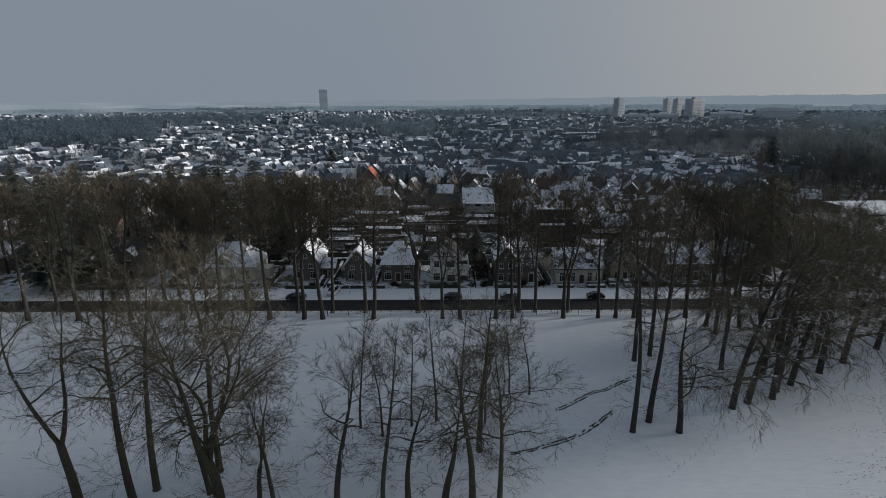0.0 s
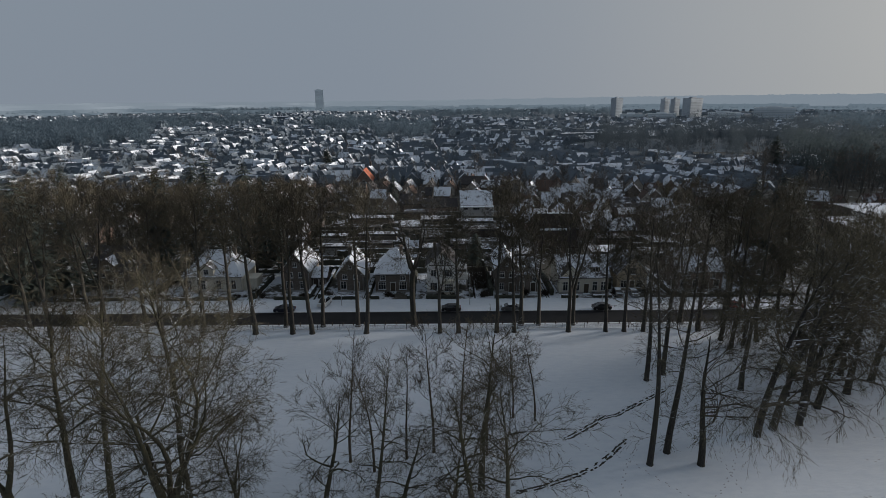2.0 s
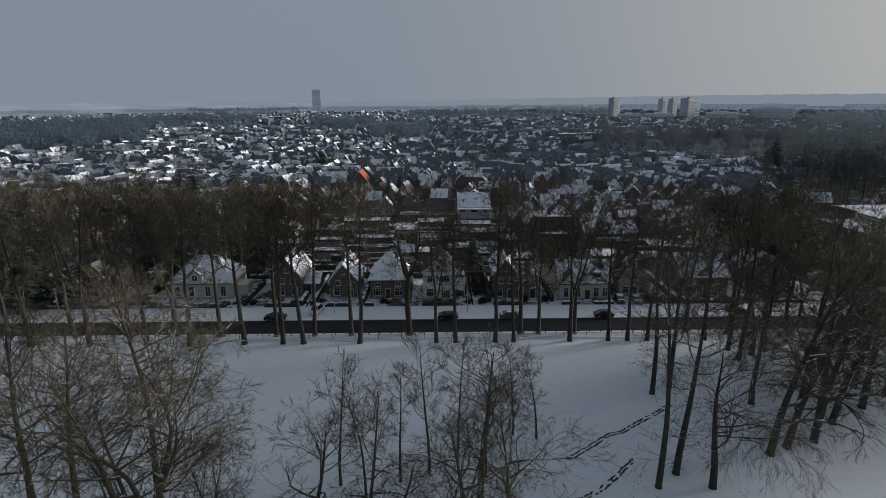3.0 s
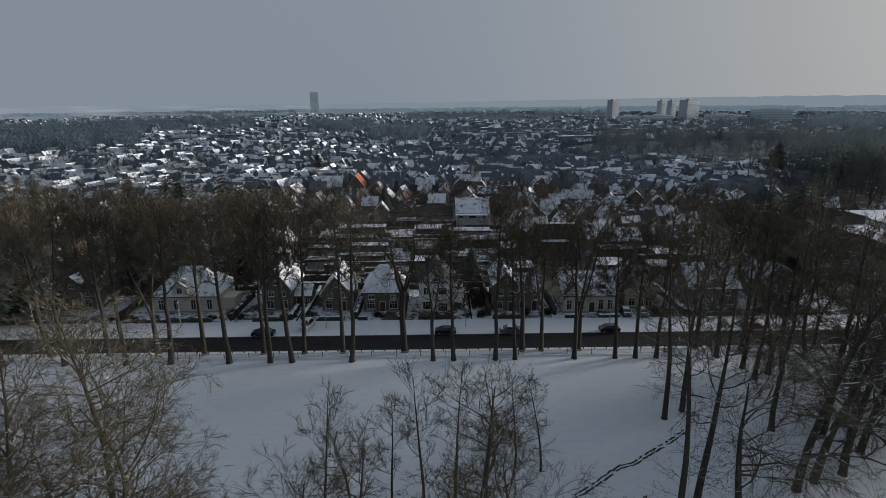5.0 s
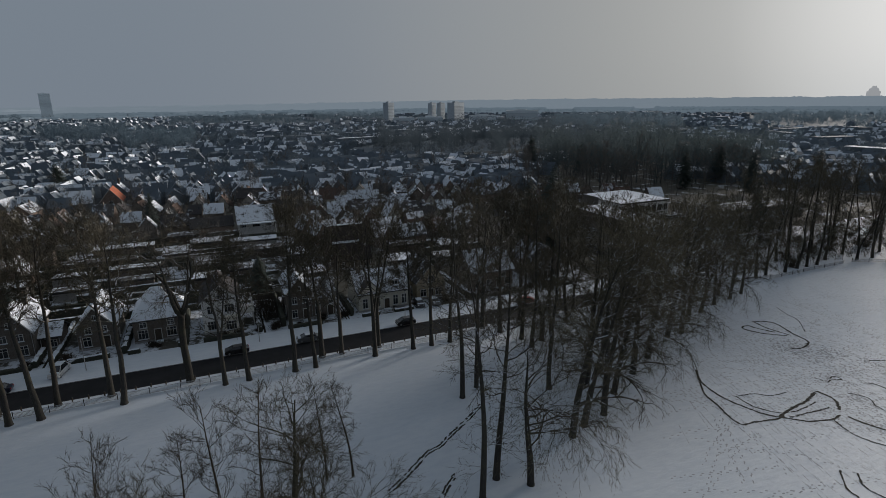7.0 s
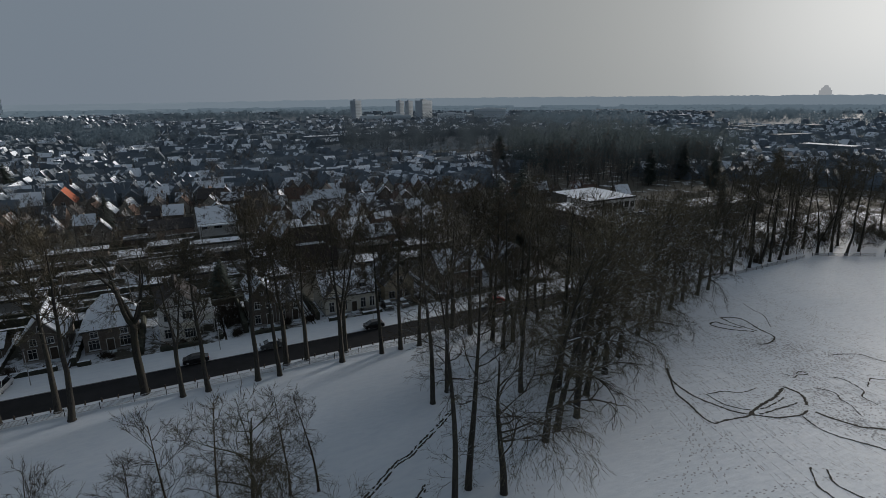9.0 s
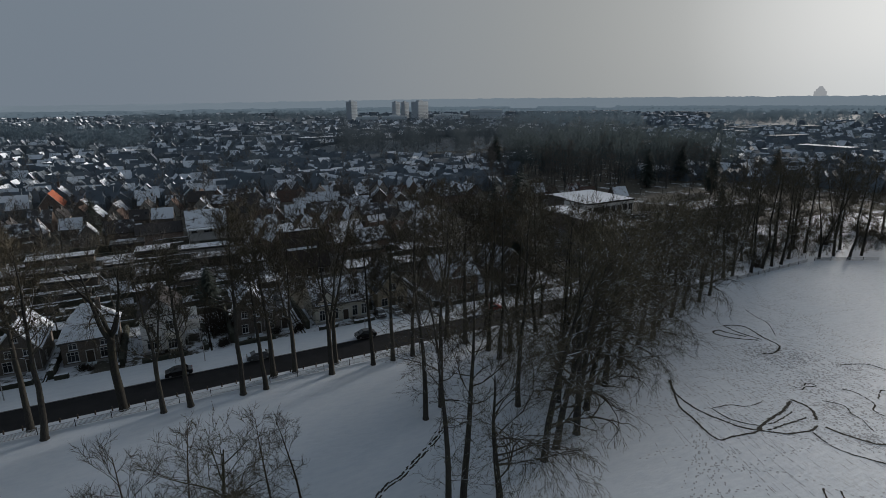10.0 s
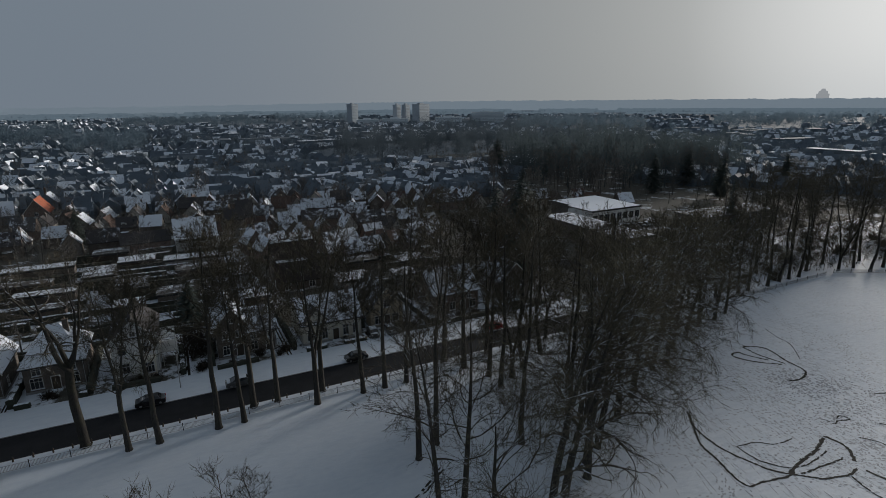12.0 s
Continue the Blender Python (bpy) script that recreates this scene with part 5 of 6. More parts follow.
def spot_belt(rng):
    """Under the trees between the field's far edge and the school."""
    while True:
        x, y = rng.uniform(112, 228), rng.uniform(100, 150)
        if 113.5 - max(0.0, x - 172) * 0.27 < y < 148 - max(0.0, x - 130) * 0.1:
            return x, y


whole("undergrowth", clumps(56, 480, spot_belt, 3.0, 7.0, 0.9, 50, 0.045, 0.05), M_LIMB, "thin snowy undergrowth below the park trees", "undergrowth", kind="stuff")


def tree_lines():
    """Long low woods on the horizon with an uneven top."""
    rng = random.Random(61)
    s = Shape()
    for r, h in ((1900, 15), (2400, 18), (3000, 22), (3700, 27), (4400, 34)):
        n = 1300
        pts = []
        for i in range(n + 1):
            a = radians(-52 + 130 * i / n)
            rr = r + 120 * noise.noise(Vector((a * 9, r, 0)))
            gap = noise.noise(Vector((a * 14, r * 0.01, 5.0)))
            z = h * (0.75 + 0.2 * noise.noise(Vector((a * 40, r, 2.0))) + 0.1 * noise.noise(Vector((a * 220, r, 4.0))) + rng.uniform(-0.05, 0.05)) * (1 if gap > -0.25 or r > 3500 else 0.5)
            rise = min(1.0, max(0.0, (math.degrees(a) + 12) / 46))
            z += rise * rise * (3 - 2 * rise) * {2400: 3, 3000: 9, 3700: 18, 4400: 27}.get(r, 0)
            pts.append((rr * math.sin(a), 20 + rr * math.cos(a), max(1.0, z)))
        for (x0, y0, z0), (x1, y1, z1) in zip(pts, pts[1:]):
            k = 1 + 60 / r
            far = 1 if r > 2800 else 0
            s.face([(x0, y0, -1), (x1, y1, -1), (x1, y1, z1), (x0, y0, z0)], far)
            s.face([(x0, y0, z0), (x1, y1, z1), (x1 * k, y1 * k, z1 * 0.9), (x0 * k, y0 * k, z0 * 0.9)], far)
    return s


# Both materials glow faintly, so the strips fade as if in haze.
whole("horizon_woods", tree_lines(), [M_HORIZON, M_HAZY], "woods along the horizon with a pale painted haze glow", "woods", kind="structure")


def tower(name, label, x, y, w, d, h, storeys, bays, wall, rz=0.0, strips=True):
    ob = thing(name, label, "building", "distant tall buildings", at=pose(x, y, 0, 0, 0, rz))
    part("wall", Shape().box(-w / 2, -d / 2, -0.5, w / 2, d / 2, h), wall, ob)
    part("roof", Shape().box(-w / 2 - 0.3, -d / 2 - 0.3, h, w / 2 + 0.3, d / 2 + 0.3, h + 0.8).box(-w * 0.2, -d * 0.2, h + 0.8, w * 0.15, d * 0.2, h + 3.2), wall, ob)
    for i in range(storeys):
        z = 2.0 + (h - 3) * i / storeys
        if strips:
            part("window_band", Shape().box(-w / 2 + 0.8, -d / 2 - 0.08, z + 0.9, w / 2 - 0.8, -d / 2 + 0.1, z + 2.2), M_FAR_GLASS, ob)
            part("balcony", Shape().box(-w / 2 + 0.5, -d / 2 - 1.2, z - 0.1, w / 2 - 0.5, -d / 2 - 0.1, z + 0.8), wall, ob)
        else:
            part("window_band", Shape().box(-w / 2 - 0.05, -d / 2 - 0.05, z + 0.8, w / 2 + 0.05, d / 2 + 0.05, z + 2.1), M_FAR_GLASS, ob)
    return ob


# These far panes and walls carry the distance haze in their pale bluish colours.
M_FAR_GLASS = plain("hazed_windows", (0.42, 0.48, 0.52), (0.46, 0.52, 0.56), 0.05, 0.3, 0.5)
M_TOWER_DARK = plain("hazed_cladding", (0.70, 0.80, 0.85), (0.74, 0.84, 0.88), 0.02, 0.7, 0.2)
M_TOWER_PALE = plain("hazed_concrete", (0.60, 0.64, 0.67), (0.66, 0.70, 0.73), 0.02, 0.8, 0.2)
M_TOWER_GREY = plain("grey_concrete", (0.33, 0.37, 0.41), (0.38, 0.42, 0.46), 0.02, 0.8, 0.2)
tower("office_tower", "office tower alone on the horizon, blue-grey with painted haze", -482, 2255, 32, 20, 79, 22, 1, M_TOWER_DARK, 12, False)
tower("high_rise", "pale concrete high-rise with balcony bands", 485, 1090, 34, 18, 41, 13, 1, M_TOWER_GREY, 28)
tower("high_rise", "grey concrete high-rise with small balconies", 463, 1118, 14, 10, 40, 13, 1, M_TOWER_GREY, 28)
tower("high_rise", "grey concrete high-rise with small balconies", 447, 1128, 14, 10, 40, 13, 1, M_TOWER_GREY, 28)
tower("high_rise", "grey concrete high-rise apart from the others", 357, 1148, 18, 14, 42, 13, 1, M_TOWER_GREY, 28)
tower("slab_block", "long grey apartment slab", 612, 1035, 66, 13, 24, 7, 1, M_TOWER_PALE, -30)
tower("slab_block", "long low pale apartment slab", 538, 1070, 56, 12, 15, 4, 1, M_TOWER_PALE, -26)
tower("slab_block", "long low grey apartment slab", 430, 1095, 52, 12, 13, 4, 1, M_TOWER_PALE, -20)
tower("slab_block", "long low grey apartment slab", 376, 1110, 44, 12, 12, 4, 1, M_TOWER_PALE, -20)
# Walls and roof of the hall glow to imitate haze; it is no lamp.
far_hall = thing("domed_hall", "stepped building rising over the horizon woods, glowing pale for haze", "building", "distant tall buildings", at=pose(4115, 2370, 0, 0, 0, -60))
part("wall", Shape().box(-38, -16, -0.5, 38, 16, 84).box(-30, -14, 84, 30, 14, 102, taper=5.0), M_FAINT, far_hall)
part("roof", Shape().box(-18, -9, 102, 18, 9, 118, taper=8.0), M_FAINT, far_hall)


# ---- fence, bollards and hedges along the road ----
fence = thing("fence", "low steel park fence with thin pales along the road", "fence")
FENCE_Y = 110.6
post_mesh = Shape().box(-0.05, -0.05, -0.2, 0.05, 0.05, 1.15).box(-0.06, -0.06, 1.15, 0.06, 0.06, 1.2).mesh("post", M_DARK_METAL)
panel = Shape().box(0.05, -0.02, 0.95, 4.45, 0.02, 1.0).box(0.05, -0.02, 0.15, 4.45, 0.02, 0.2)
for i in range(1, 30):
    panel.box(0.05 + i * 0.147 - 0.02, -0.015, 0.2, 0.05 + i * 0.147 + 0.02, 0.015, 0.95)
panel_mesh = panel.mesh("panel", M_METAL)
for i in range(62):
    x = -146 + i * 4.5
    for nm, me in (("post", post_mesh), ("panel", panel_mesh)):
        ob = part(nm, me, None, fence)
        ob.location = (x, FENCE_Y, 0.15)
corner = [(131.0, 109.8), (166.0, 111.0), (184.0, 101.4), (230.0, 76.0)]
for (x0, y0), (x1, y1) in zip(corner, corner[1:]):
    run = math.hypot(x1 - x0, y1 - y0)
    for i in range(int(run / 4.5)):
        k = i * 4.5 / run
        for nm, me in (("post", post_mesh), ("panel", panel_mesh)):
            ob = part(nm, me, None, fence)
            ob.matrix_basis = pose(x0 + (x1 - x0) * k, y0 + (y1 - y0) * k, 0.15, 0, 0, math.degrees(math.atan2(y1 - y0, x1 - x0)))


def bollard(at):
    ob = thing("bollard", "short dark wooden bollard on the snowy verge", "bollard", "bollards beside the road", at=at)
    part("shaft", Shape().tube([Vector((0, 0, -0.1)), Vector((0, 0, 0.6)), Vector((0, 0, 0.68))], [0.11, 0.11, 0.07], 8), M_TIMBER, ob)
    part("cap", Shape().tube([Vector((0, 0, 0.68)), Vector((0, 0, 0.72)), Vector((0, 0, 0.74))], [0.09, 0.08, 0.0], 8, point=True), M_DARK_METAL, ob)
    return ob


first = bollard(pose(-110, 112.95, 0.15))
for i in range(1, 86):
    copy_thing(first, pose(-110 + i * 2.2, 112.95, 0.15))


def hedge(x0, y0, x1, y1, h, t=0.8):
    rng = random.Random(int(x0 * 7 + y0 * 13))
    run = math.hypot(x1 - x0, y1 - y0)
    n = max(2, int(run / 0.7))
    s = Shape()
    prof = [(-0.5, 0.0), (-0.52, 0.5), (-0.46, 0.92), (0, 1.0), (0.46, 0.92), (0.52, 0.5), (0.5, 0.0)]
    for i in range(n + 1):
        for u, z in prof:
            s.v.append((run * i / n + rng.gauss(0, 0.05), u * t + rng.gauss(0, 0.06), z * h + rng.gauss(0, 0.06) * (z > 0)))
    k = len(prof)
    for i in range(n):
        for j in range(k - 1):
            a = i * k + j
            s.f.append((a, a + k, a + k + 1, a + 1))
            s.m.append(0)
    for i in (0, n):
        s.f.append(tuple(i * k + j for j in range(k)))
        s.m.append(0)
    ob = tagged(new("hedge", s.mesh("hedge", M_HEDGE)), "clipped dark garden hedge with snow on top", "hedge", "garden hedges")
    ob.matrix_basis = pose(x0, y0, 0, 0, 0, math.degrees(math.atan2(y1 - y0, x1 - x0)))
    return ob


for x0, x1, y in ((-64, -47.5, 128.4), (-38.6, -31.0, 128.6), (-25.6, -19.0, 128.6), (-16.0, -14.0, 128.5), (-7.5, -6.4, 128.5), (-3.0, 4.0, 128.6), (13.0, 20.0, 128.4), (28.6, 32.5, 128.3), (36.0, 40.4, 128.3), (56, 70, 128.4), (-90, -74, 128.6), (75, 84, 128.4)):
    s0 = hedge(x0, y, x1, y, random.Random(x0).uniform(0.7, 1.1))
for x, y0, y1, h in ((-43.5, 129, 144, 1.6), (-30.6, 129, 135.5, 1.4), (-28.0, 129, 150, 1.2), (-16.6, 129, 150, 1.7), (-6.2, 129, 146, 1.5), (7.6, 129, 141, 1.0), (12.4, 130, 146, 2.2), (26.8, 130, 150, 1.8), (41.6, 134, 150, 1.6), (55, 129, 148, 1.6), (-68, 130, 150, 1.8)):
    hedge(x, y0, x, y1, h, 0.9)
rng = random.Random(77)
for i in range(15):
    y = 149 + i * 4.9
    x = -60 + rng.uniform(0, 10)
    while x < 66:
        run = rng.uniform(9, 26)
        if x + run < 26 or x > 50:
            hedge(x, y + rng.uniform(-0.7, 0.7), x + run, y + rng.uniform(-0.7, 0.7), rng.uniform(1.0, 2.6), 1.0)
        x += run + rng.uniform(1, 9)


def shrub(at, seed, r, h):
    rng = random.Random(seed)
    s = Shape()
    for _ in range(260):
        w, e = rng.random() * 6.283, rng.uniform(0.3, 1.5)
        d = Vector((math.cos(w) * math.cos(e), math.sin(w) * math.cos(e), math.sin(e)))
        p = Vector((rng.gauss(0, r * 0.3), rng.gauss(0, r * 0.3), 0)) + d * (h * rng.uniform(0, 0.5))
        q = p + Vector((d.x * r, d.y * r, d.z * h)) * rng.uniform(0.3, 0.7)
        s.tube([p, q], [0.05, 0], 3, point=True)
    ob = tagged(new("shrub", s.mesh("shrub", M_BUSH)), "bare twiggy garden shrub", "shrub", "front garden shrubs")
    ob.matrix_basis = at
    return ob


rng = random.Random(78)
shrubs = [shrub(pose(x, y, 0), i, r, h) for i, (x, y, r, h) in enumerate(((-44, 131, 1.6, 2.6), (-12.0, 130.6, 1.3, 1.4), (9.5, 136, 3.2, 6.0)))]
for i in range(60):
    x = rng.uniform(-100, 85)
    clone(shrubs[i % 2], pose(x, rng.uniform(129.3, 131.2), 0, 0, 0, rng.uniform(0, 360)) @ Matrix.Scale(rng.uniform(0.4, 0.9), 4))
for i in range(46):
    clone(shrubs[i % 2], pose(rng.uniform(118, 225), rng.uniform(114, 146), 0.05, 0, 0, rng.uniform(0, 360)) @ Matrix.Scale(rng.uniform(0.6, 1.5), 4))
copy_thing(shrubs[2], pose(11.2, 139, 0, 0, 0, 80))
copy_thing(shrubs[2], pose(9.2, 142, 0, 0, 0, 200))

# drives and paths between the villas
for i, (x0, x1, y0, y1, bend) in enumerate(((24.6, 26.4, 128.0, 150, 0), (7.9, 9.0, 128.0, 141, 0.6), (-29.9, -28.5, 128, 150, 0), (-17.8, -17.0, 128, 144, 0), (40.6, 45.0, 128.0, 131.5, 0), (-45.5, -42.8, 128, 140, 0))):
    whole("path", Shape().box(x0, y0, -0.1, x1, y1, 0.14), M_VERGE, "snowy drive beside the house", "drive", "drives", kind="structure")
    whole("path", Shape().box(x0 + 0.5, y0 + 0.2, 0.0, x0 + 0.75, y1, 0.16).box(x1 - 0.75, y0 + 0.2, 0.0, x1 - 0.5, y1, 0.16), M_PATH, "dark wheel ruts in the snowy drive", "drive", "drives", kind="structure")


# ---- parked cars ----
def car_paint(name, colour):
    n = Nodes(name)
    n.bsdf.inputs["Coat Weight"].default_value = 0.6
    dirt = n.ramp(n.noise(2.0), [(0.5, 0.0), (0.8, 0.35)])
    return n.done(n.mix(dirt, colour, (0.12, 0.11, 0.10)), 0.35, spec=0.5)


def car(label, at, paint, snowy=False, long=4.3, tall=1.48):
    ob = thing("car", label, "car", "cars parked along the road", at=at)
    L, W = long / 2, 0.87
    s = Shape()
    low = [(-L, 0.35), (-L + 0.05, 0.75), (-L + 0.15, 0.92), (-0.45 * L - 0.55, 1.0), (0.5 * L, 1.02), (L - 0.12, 0.95), (L, 0.7), (L - 0.03, 0.35), (L - 0.3, 0.2), (-L + 0.3, 0.2)]
    s.prism([(x, -W, z) for x, z in low], (0, 2 * W, 0))
    part("body", s, paint, ob)
    g = Shape()
    b0, b1 = -0.45 * L - 0.5, 0.72 * L
    t0, t1 = -0.25 * L, 0.5 * L
    lo = [(b0, -W + 0.04), (b1, -W + 0.04), (b1, W - 0.04), (b0, W - 0.04)]
    hi = [(t0, -W + 0.22), (t1, -W + 0.22), (t1, W - 0.22), (t0, W - 0.22)]
    i = len(g.v)
    g.v += [(x, y, 0.98) for x, y in lo] + [(x, y, tall - 0.06) for x, y in hi]
    for k in range(4):
        j = (k + 1) % 4
        g.f.append((k, j, 4 + j, 4 + k))
        g.m.append(0)
    g.f.append((4, 5, 6, 7))
    g.m.append(0)
    part("cabin", g, M_GLASS, ob)
    part("roof", Shape().box(t0 - 0.06, -W + 0.18, tall - 0.07, t1 + 0.06, W - 0.18, tall, taper=0.05), M_SNOW if snowy else paint, ob)
    for px, pz in ((t0, b0), (t1, b1)):
        for sg in (-1, 1):
            part("pillar", Shape().tube([Vector((pz, sg * (W - 0.05), 1.0)), Vector((px, sg * (W - 0.21), tall - 0.05))], [0.05, 0.05], 5), paint, ob)
    for wx in (-L + 0.8, L - 0.8):
        for sg in (-1, 1):
            wh = part("wheel", Shape().tube([Vector((wx, sg * (W - 0.18), 0.32)), Vector((wx, sg * (W + 0.02), 0.32))], [0.32, 0.32], 14), M_TYRE, ob)
            part("rim", Shape().tube([Vector((wx, sg * (W - 0.1), 0.32)), Vector((wx, sg * (W + 0.03), 0.32)), Vector((wx, sg * (W + 0.035), 0.32))], [0.2, 0.2, 0.0], 10, point=True), M_METAL, wh)
    for sg in (-1, 1):
        part("headlight", Shape().box(-L - 0.01, sg * 0.62 - 0.16, 0.66, -L + 0.12, sg * 0.62 + 0.16, 0.8), M_LAMP, ob)
        part("tail_light", Shape().box(L - 0.12, sg * 0.66 - 0.12, 0.7, L + 0.01, sg * 0.66 + 0.12, 0.9), M_TAIL, ob)
    if snowy:
        part("bonnet_snow", Shape().box(-L + 0.2, -W + 0.1, 0.95, b0 + 0.1, W - 0.1, 1.06, taper=0.05), M_SNOW, ob)
    return ob


M_TAIL = plain("tail_lamp", (0.25, 0.02, 0.02), (0.35, 0.03, 0.03), 3.0, 0.2)
P_BLACK, P_GREY, P_RED, P_WHITE, P_BLUE = (car_paint("paint_" + n, c) for n, c in (("black", (0.012, 0.012, 0.015)), ("grey", (0.13, 0.135, 0.14)), ("red", (0.30, 0.02, 0.018)), ("white", (0.6, 0.6, 0.6)), ("blue", (0.015, 0.02, 0.04))))
car("dark blue estate car parked at the kerb", pose(-34.0, 120.9, 0.12), P_BLUE, long=4.6)
car("pale van under snow on the verge", pose(-26.0, 124.6, 0.12, 0, 0, 78), P_WHITE, True, 4.6, 1.9)
car("black hatchback parked at the kerb", pose(2.7, 120.8, 0.12), P_BLACK)
car("grey car with a snow-covered roof and bonnet", pose(15.8, 120.9, 0.12), P_GREY, True)
car("black rounded hatchback parked at the kerb", pose(35.9, 120.8, 0.12), P_BLACK, long=4.1, tall=1.55)
car("dark red hatchback parked at the kerb", pose(65.3, 121.2, 0.12, 0, 0, 180), P_RED, long=4.1)
car("dark car with a snowy roof in a drive", pose(42.3, 129.8, 0.15, 0, 0, 84), P_BLACK, True)
car("grey car with a snowy roof in a drive", pose(45.9, 129.6, 0.1, 0, 0, 88), P_GREY, True)
rng = random.Random(79)
for i in range(8):
    car("snow-covered car on the school car park", pose(149.5 + 2.9 * i, 179 - 0.3 * i, 0.02, 0, 0, 86 + rng.uniform(-3, 3)), rng.choice((P_BLACK, P_GREY, P_BLUE)), True)


def lamp_post(at):
    ob = thing("street_lamp", "slim grey street lamp on the snowy verge", "street lamp", "street lamps", at=at)
    part("pole", Shape().tube([Vector((0, 0, -0.1)), Vector((0, 0, 3.4)), Vector((0, 0, 6.2))], [0.09, 0.06, 0.05], 8), M_METAL, ob)
    hd = part("lantern", Shape().box(-0.16, -0.42, 6.2, 0.16, 0.3, 6.36, taper=0.03), M_DARK_METAL, ob)
    part("lens", Shape().box(-0.12, -0.36, 6.15, 0.12, 0.2, 6.195), M_LAMP, hd)
    return ob


first = lamp_post(pose(-52, 124.2, 0.1))
for x in (-82, -22, 7.0, 37, 66):
    copy_thing(first, pose(x, 124.2, 0.1))


# ---- tracks trodden through the snow ----
def ribbon(line, width, seed, step=0.35, gap=0.0):
    """A trodden track: a strip with ragged edges that follows a smooth line."""
    rng = random.Random(seed)
    pts = [Vector((*p, 0)) for p in line]
    fine = []
    for i in range(len(pts) - 1):
        p0, p1, p2, p3 = pts[max(i - 1, 0)], pts[i], pts[i + 1], pts[min(i + 2, len(pts) - 1)]
        n = max(2, int((p2 - p1).length / step))
        for k in range(n):
            t = k / n
            fine.append(0.5 * ((2 * p1) + (p2 - p0) * t + (2 * p0 - 5 * p1 + 4 * p2 - p3) * t * t + (3 * p1 - p0 - 3 * p2 + p3) * t ** 3))
    s = Shape()
    for i in range(len(fine) - 1):
        if rng.random() < gap:
            continue
        d = (fine[i + 1] - fine[i]).normalized()
        side = Vector((-d.y, d.x, 0))
        a, b = fine[i] - d * 0.06, fine[i + 1] + d * 0.06
        w0, w1 = (width * rng.uniform(0.24, 0.72) for _ in range(2))
        j = side * rng.gauss(0, max(0.03, width * 0.2 if gap else width * 0.1))
        q = [a - side * w0 + j, a + side * w0 + j, b + side * w1 + j, b - side * w1 + j]
        s.prism([(p.x, p.y, park_z(p.x, p.y)) for p in q], (0, 0, 0.012))
    return s


def park_z(x, y):
    return 0.20 + 0.16 * noise.noise(Vector((x * 0.04, y * 0.04, 3.1))) + 0.012


def track(width, gap, *line):
    return whole("snow_track", ribbon(line, width, 900 + int(line[0][0] * 10), gap=gap), M_PATH, "dark track trodden through the snow to the grass", "track", "trodden tracks in the snow", "structure")


track(0.24, 0.22, (9.18, 63.2), (12.18, 64.1), (15.78, 65.6), (19.28, 67.4), (21.88, 69.6), (24.28, 71.9), (25.88, 73.5))
track(0.24, 0.22, (9.42, 62.8), (12.42, 63.7), (16.02, 65.2), (19.52, 67), (22.12, 69.2), (24.52, 71.5), (26.12, 73.1))
track(0.24, 0.22, (17.18, 73.6), (19.68, 75.3), (22.18, 77.2), (24.28, 78.8), (26.18, 79.4), (28.68, 81.2), (31.68, 83.2), (36.18, 86.5))
track(0.24, 0.22, (17.42, 73.2), (19.92, 74.9), (22.42, 76.8), (24.52, 78.4), (26.42, 79), (28.92, 80.8), (31.92, 82.8), (36.42, 86.1))
# a pair of long loops and their tail
track(0.36, 0.0, (102, 84.4), (98.7, 87.3), (97.4, 90), (98, 91), (99.7, 91), (99.9, 89.6), (101.6, 86.3))
track(0.36, 0.0, (104.1, 85), (105.6, 89), (105.1, 90.8), (102.5, 92.2))
track(0.30, 0.0, (102.5, 92.2), (102, 88.7), (102.9, 84.1))
track(0.34, 0.0, (104.1, 85), (103.7, 82.3), (103, 80.8), (100.6, 79.8), (98.3, 79.8), (97.4, 80.7))
track(0.13, 0.15, (114.5, 95.7), (112.7, 92.2), (111.5, 88.7), (106.9, 84.1))
# the knot of paths in the middle of the field
track(0.30, 0.0, (74.8, 81.3), (72.6, 78.5), (69.8, 75), (68.9, 72), (67.6, 68.1), (67.8, 66.4), (69.6, 66.2), (73.8, 65.4), (75.5, 65.7))
track(0.30, 0.0, (74.9, 81.1), (72.3, 78), (71.4, 73.1), (72.4, 68.6), (73.2, 66.8), (75.5, 64.6), (77, 63.3), (78.7, 62.7), (80.8, 62.2), (83.1, 62.5))
track(0.20, 0.04, (73.5, 72.3), (73.4, 69.3), (74.1, 67.9), (75.4, 66.4), (77.5, 65.8), (80, 65.9), (83.5, 66.3))
track(0.16, 0.08, (73.5, 72.3), (75, 72.1), (76.9, 71.7), (78.8, 70.3), (82.2, 70.1))
track(0.44, 0.0, (74.5, 65.7), (76.5, 66.2), (79.4, 66.7), (82, 67), (84.1, 67.7), (86.2, 68.3))
track(0.41, 0.0, (86.5, 68.5), (86.8, 67.1), (86.6, 65.8), (85.8, 64.6), (84.1, 63.3))
track(0.24, 0.05, (75.7, 65), (77.6, 64.8), (79.8, 64.7), (83.9, 64.4))
track(0.38, 0.0, (83.5, 61.7), (83.8, 60), (84.6, 58), (85.4, 56.4), (87.3, 55), (89.9, 51.1), (93.4, 46.7))
track(0.24, 0.04, (80.7, 61.9), (79.8, 59.5), (79.8, 57.5), (80.9, 55.2), (82.3, 52.6), (84, 47.7))
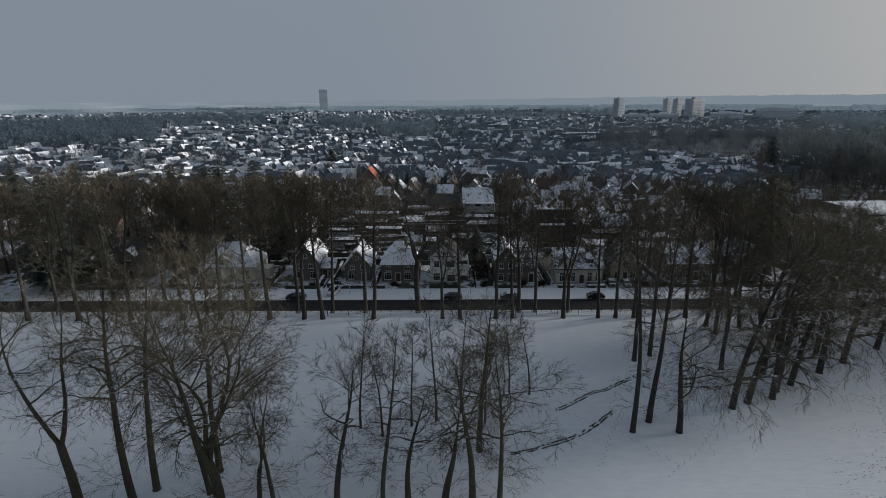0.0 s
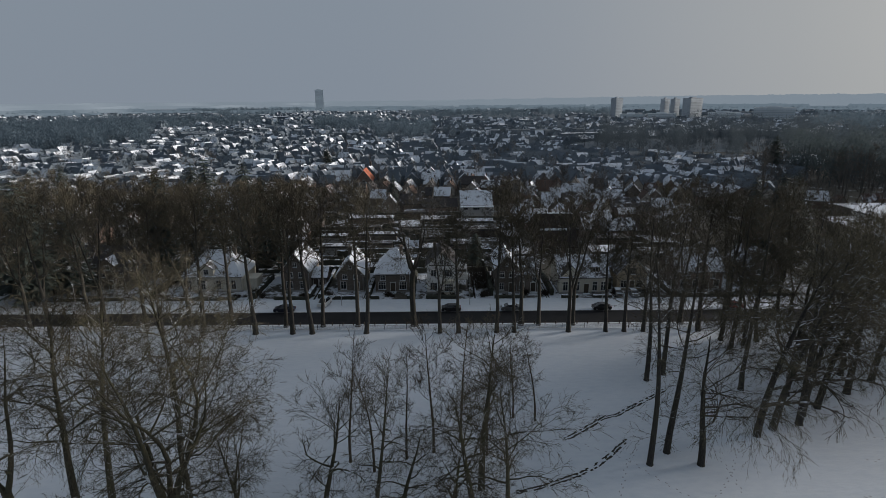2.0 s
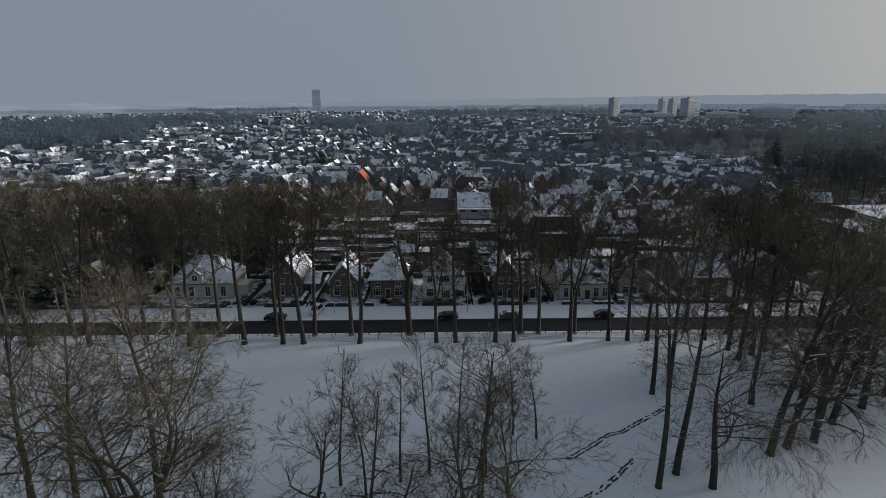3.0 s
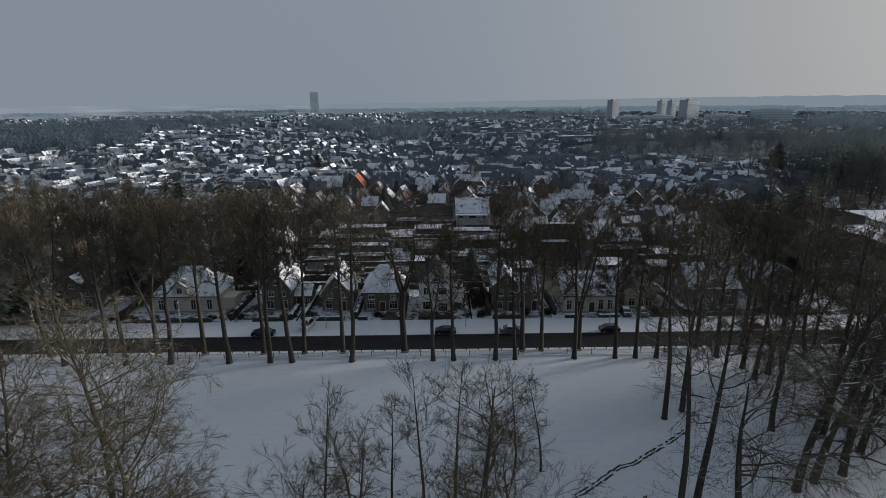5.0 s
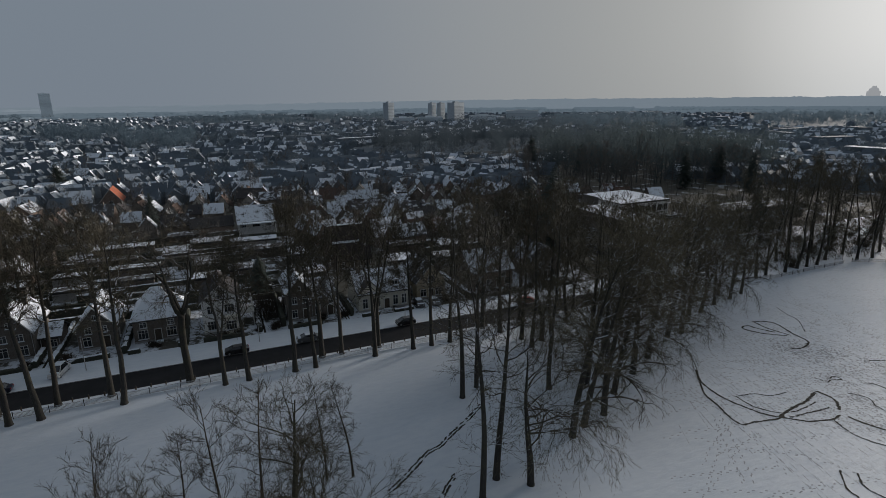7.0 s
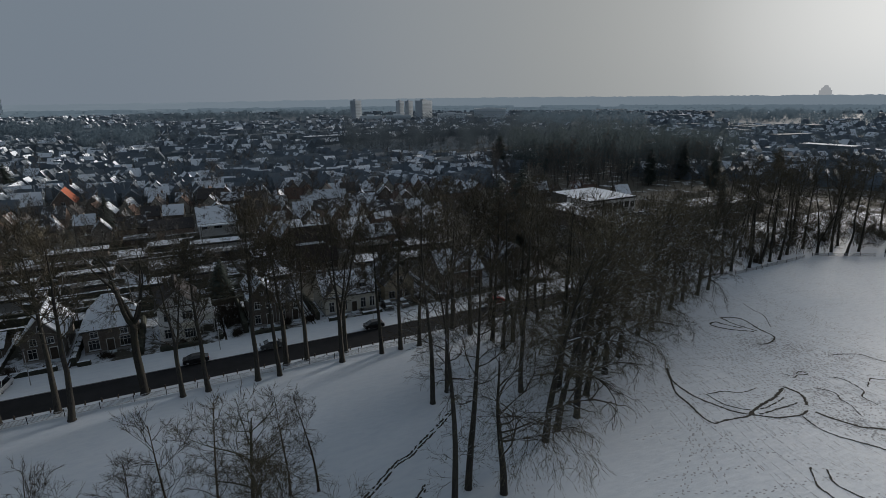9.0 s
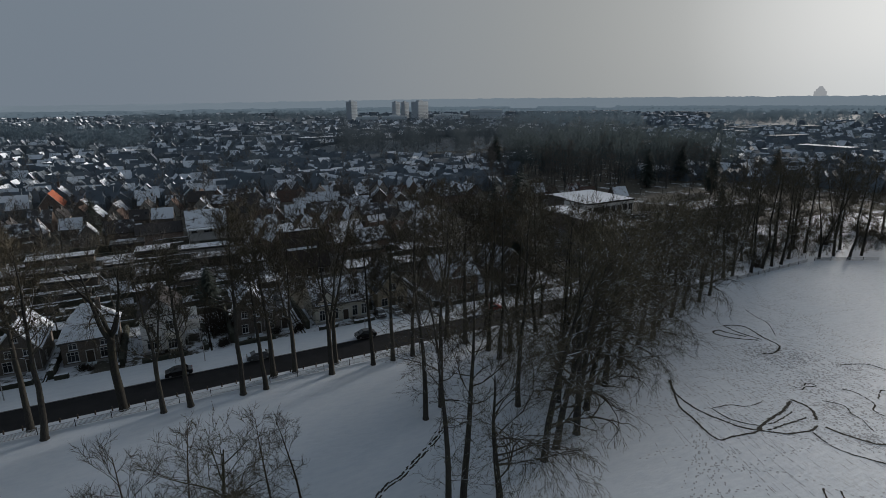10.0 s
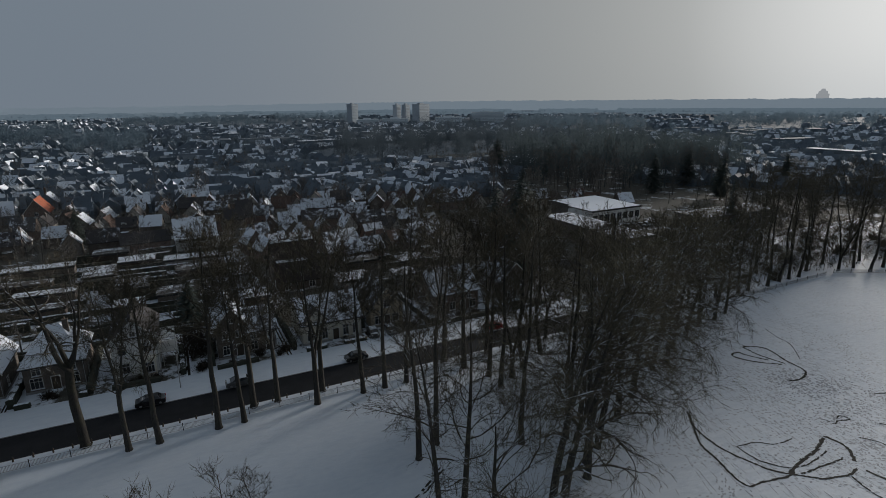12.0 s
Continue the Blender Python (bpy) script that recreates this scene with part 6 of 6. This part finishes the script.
# thinner trails round it
track(0.18, 0.1, (90.6, 71.4), (91, 70.6), (91.1, 69.5), (93.7, 70.5), (94.2, 69.2), (92.1, 69.9))
track(0.19, 0.08, (105.4, 71.5), (108.2, 70.4), (109.9, 69.1), (110.5, 66), (114, 62))
track(0.19, 0.08, (96.9, 66.7), (97.5, 64.8), (96.3, 61.9), (94.3, 61.1), (93.8, 58.5))
track(0.18, 0.1, (98.4, 62.4), (101.5, 63.6), (102.9, 62.5), (106.2, 59.6))
track(0.16, 0.1, (90.5, 66.1), (91.8, 63.8), (90.4, 62), (90.2, 60.7), (88.3, 58.1))
track(0.20, 0.08, (70.1, 54.5), (68.4, 53), (67.3, 51.7), (66.8, 48.2))
track(0.20, 0.08, (71.5, 53.3), (70.1, 52), (69.7, 50.5), (70.6, 46.2))


def footprints():
    rng = random.Random(950)
    s = Shape()

    def dent(x, y, a, w, l):
        c, sn = math.cos(a), math.sin(a)
        z = park_z(x, y)
        ring = []
        for k in range(6):
            t = 6.283 * k / 6
            u, v = l * math.cos(t), w * math.sin(t)
            ring.append((x + c * u - sn * v, y + sn * u + c * v, z))
        s.face(ring)

    for _ in range(190):
        x, y = rng.uniform(66, 125), rng.uniform(38, 104)
        a = rng.choice((rng.uniform(2.2, 3.4), rng.uniform(0, 6.28)))
        for k in range(rng.randrange(12, 45)):
            a += rng.gauss(0, 0.06)
            x, y = x + 0.75 * math.cos(a), y + 0.75 * math.sin(a)
            sd = 0.18 if k % 2 else -0.18
            if x - 66 > (y - 80) * 1.0 + (0 if y < 80 else 4) and y < 108:
                dent(x - sd * math.sin(a), y + sd * math.cos(a), a, 0.09, 0.2)
    for _ in range(190):
        # sledge runs: long faint scratches, broken here and there
        x, y = rng.uniform(68, 112), rng.uniform(62, 97)
        a = -1.62 - 0.011 * (95 - x) + rng.gauss(0, 0.10)
        for k in range(rng.randrange(4, 16)):
            l = rng.uniform(0.5, 1.1)
            x, y = x + 2 * l * math.cos(a), y + 2 * l * math.sin(a)
            if rng.random() < 0.7 and x - 66 > (y - 80) * 1.0 + (0 if y < 80 else 4):
                dent(x, y, a, rng.uniform(0.02, 0.06), l * rng.uniform(0.6, 1.0))
    for x0, y0, x1, y1 in ((52.6, 58.9, 58.8, 63.0), (58.8, 63.0, 67.9, 63.5), (65.3, 69.1, 56.8, 57.2), (66.3, 68.6, 58.0, 56.6), (50.0, 62.0, 64.0, 58.0), (112, 88, 122, 70), (108, 84, 126, 92)):
        n = int(math.hypot(x1 - x0, y1 - y0) / 0.6)
        for k in range(n):
            u = k / n
            dent(x0 + (x1 - x0) * u + rng.gauss(0, 0.08), y0 + (y1 - y0) * u + (0.15 if k % 2 else -0.15), math.atan2(y1 - y0, x1 - x0), 0.09, 0.2)
    for _ in range(700):
        cx, cy = rng.choice(((96.5, 81), (98, 78.5), (102, 76), (100, 80), (90, 63), (86, 57), (93, 70), (105, 70)))
        dent(cx + rng.gauss(0, 1.7), cy + rng.gauss(0, 2.0), rng.random() * 6.28, 0.12, 0.26)
    for x0, y0, a0, n in ((20, 60, 0.9, 24), (31, 60, 2.3, 26), (36, 62, 1.4, 20), (55, 62, 0.4, 22), (48, 57, 0.2, 30), (28, 58, 1.0, 30)):
        x, y, a = x0, y0, a0
        for k in range(n):
            a += rng.gauss(0, 0.07)
            x, y = x + 0.7 * math.cos(a), y + 0.7 * math.sin(a)
            dent(x + (0.15 if k % 2 else -0.15), y, a, 0.08, 0.18)
    return s


whole("footprints", footprints(), plain("dented_snow", (0.25, 0.265, 0.29), (0.36, 0.375, 0.40), 2.0), "countless footprints pressed into the snow", "footprints", kind="stuff")
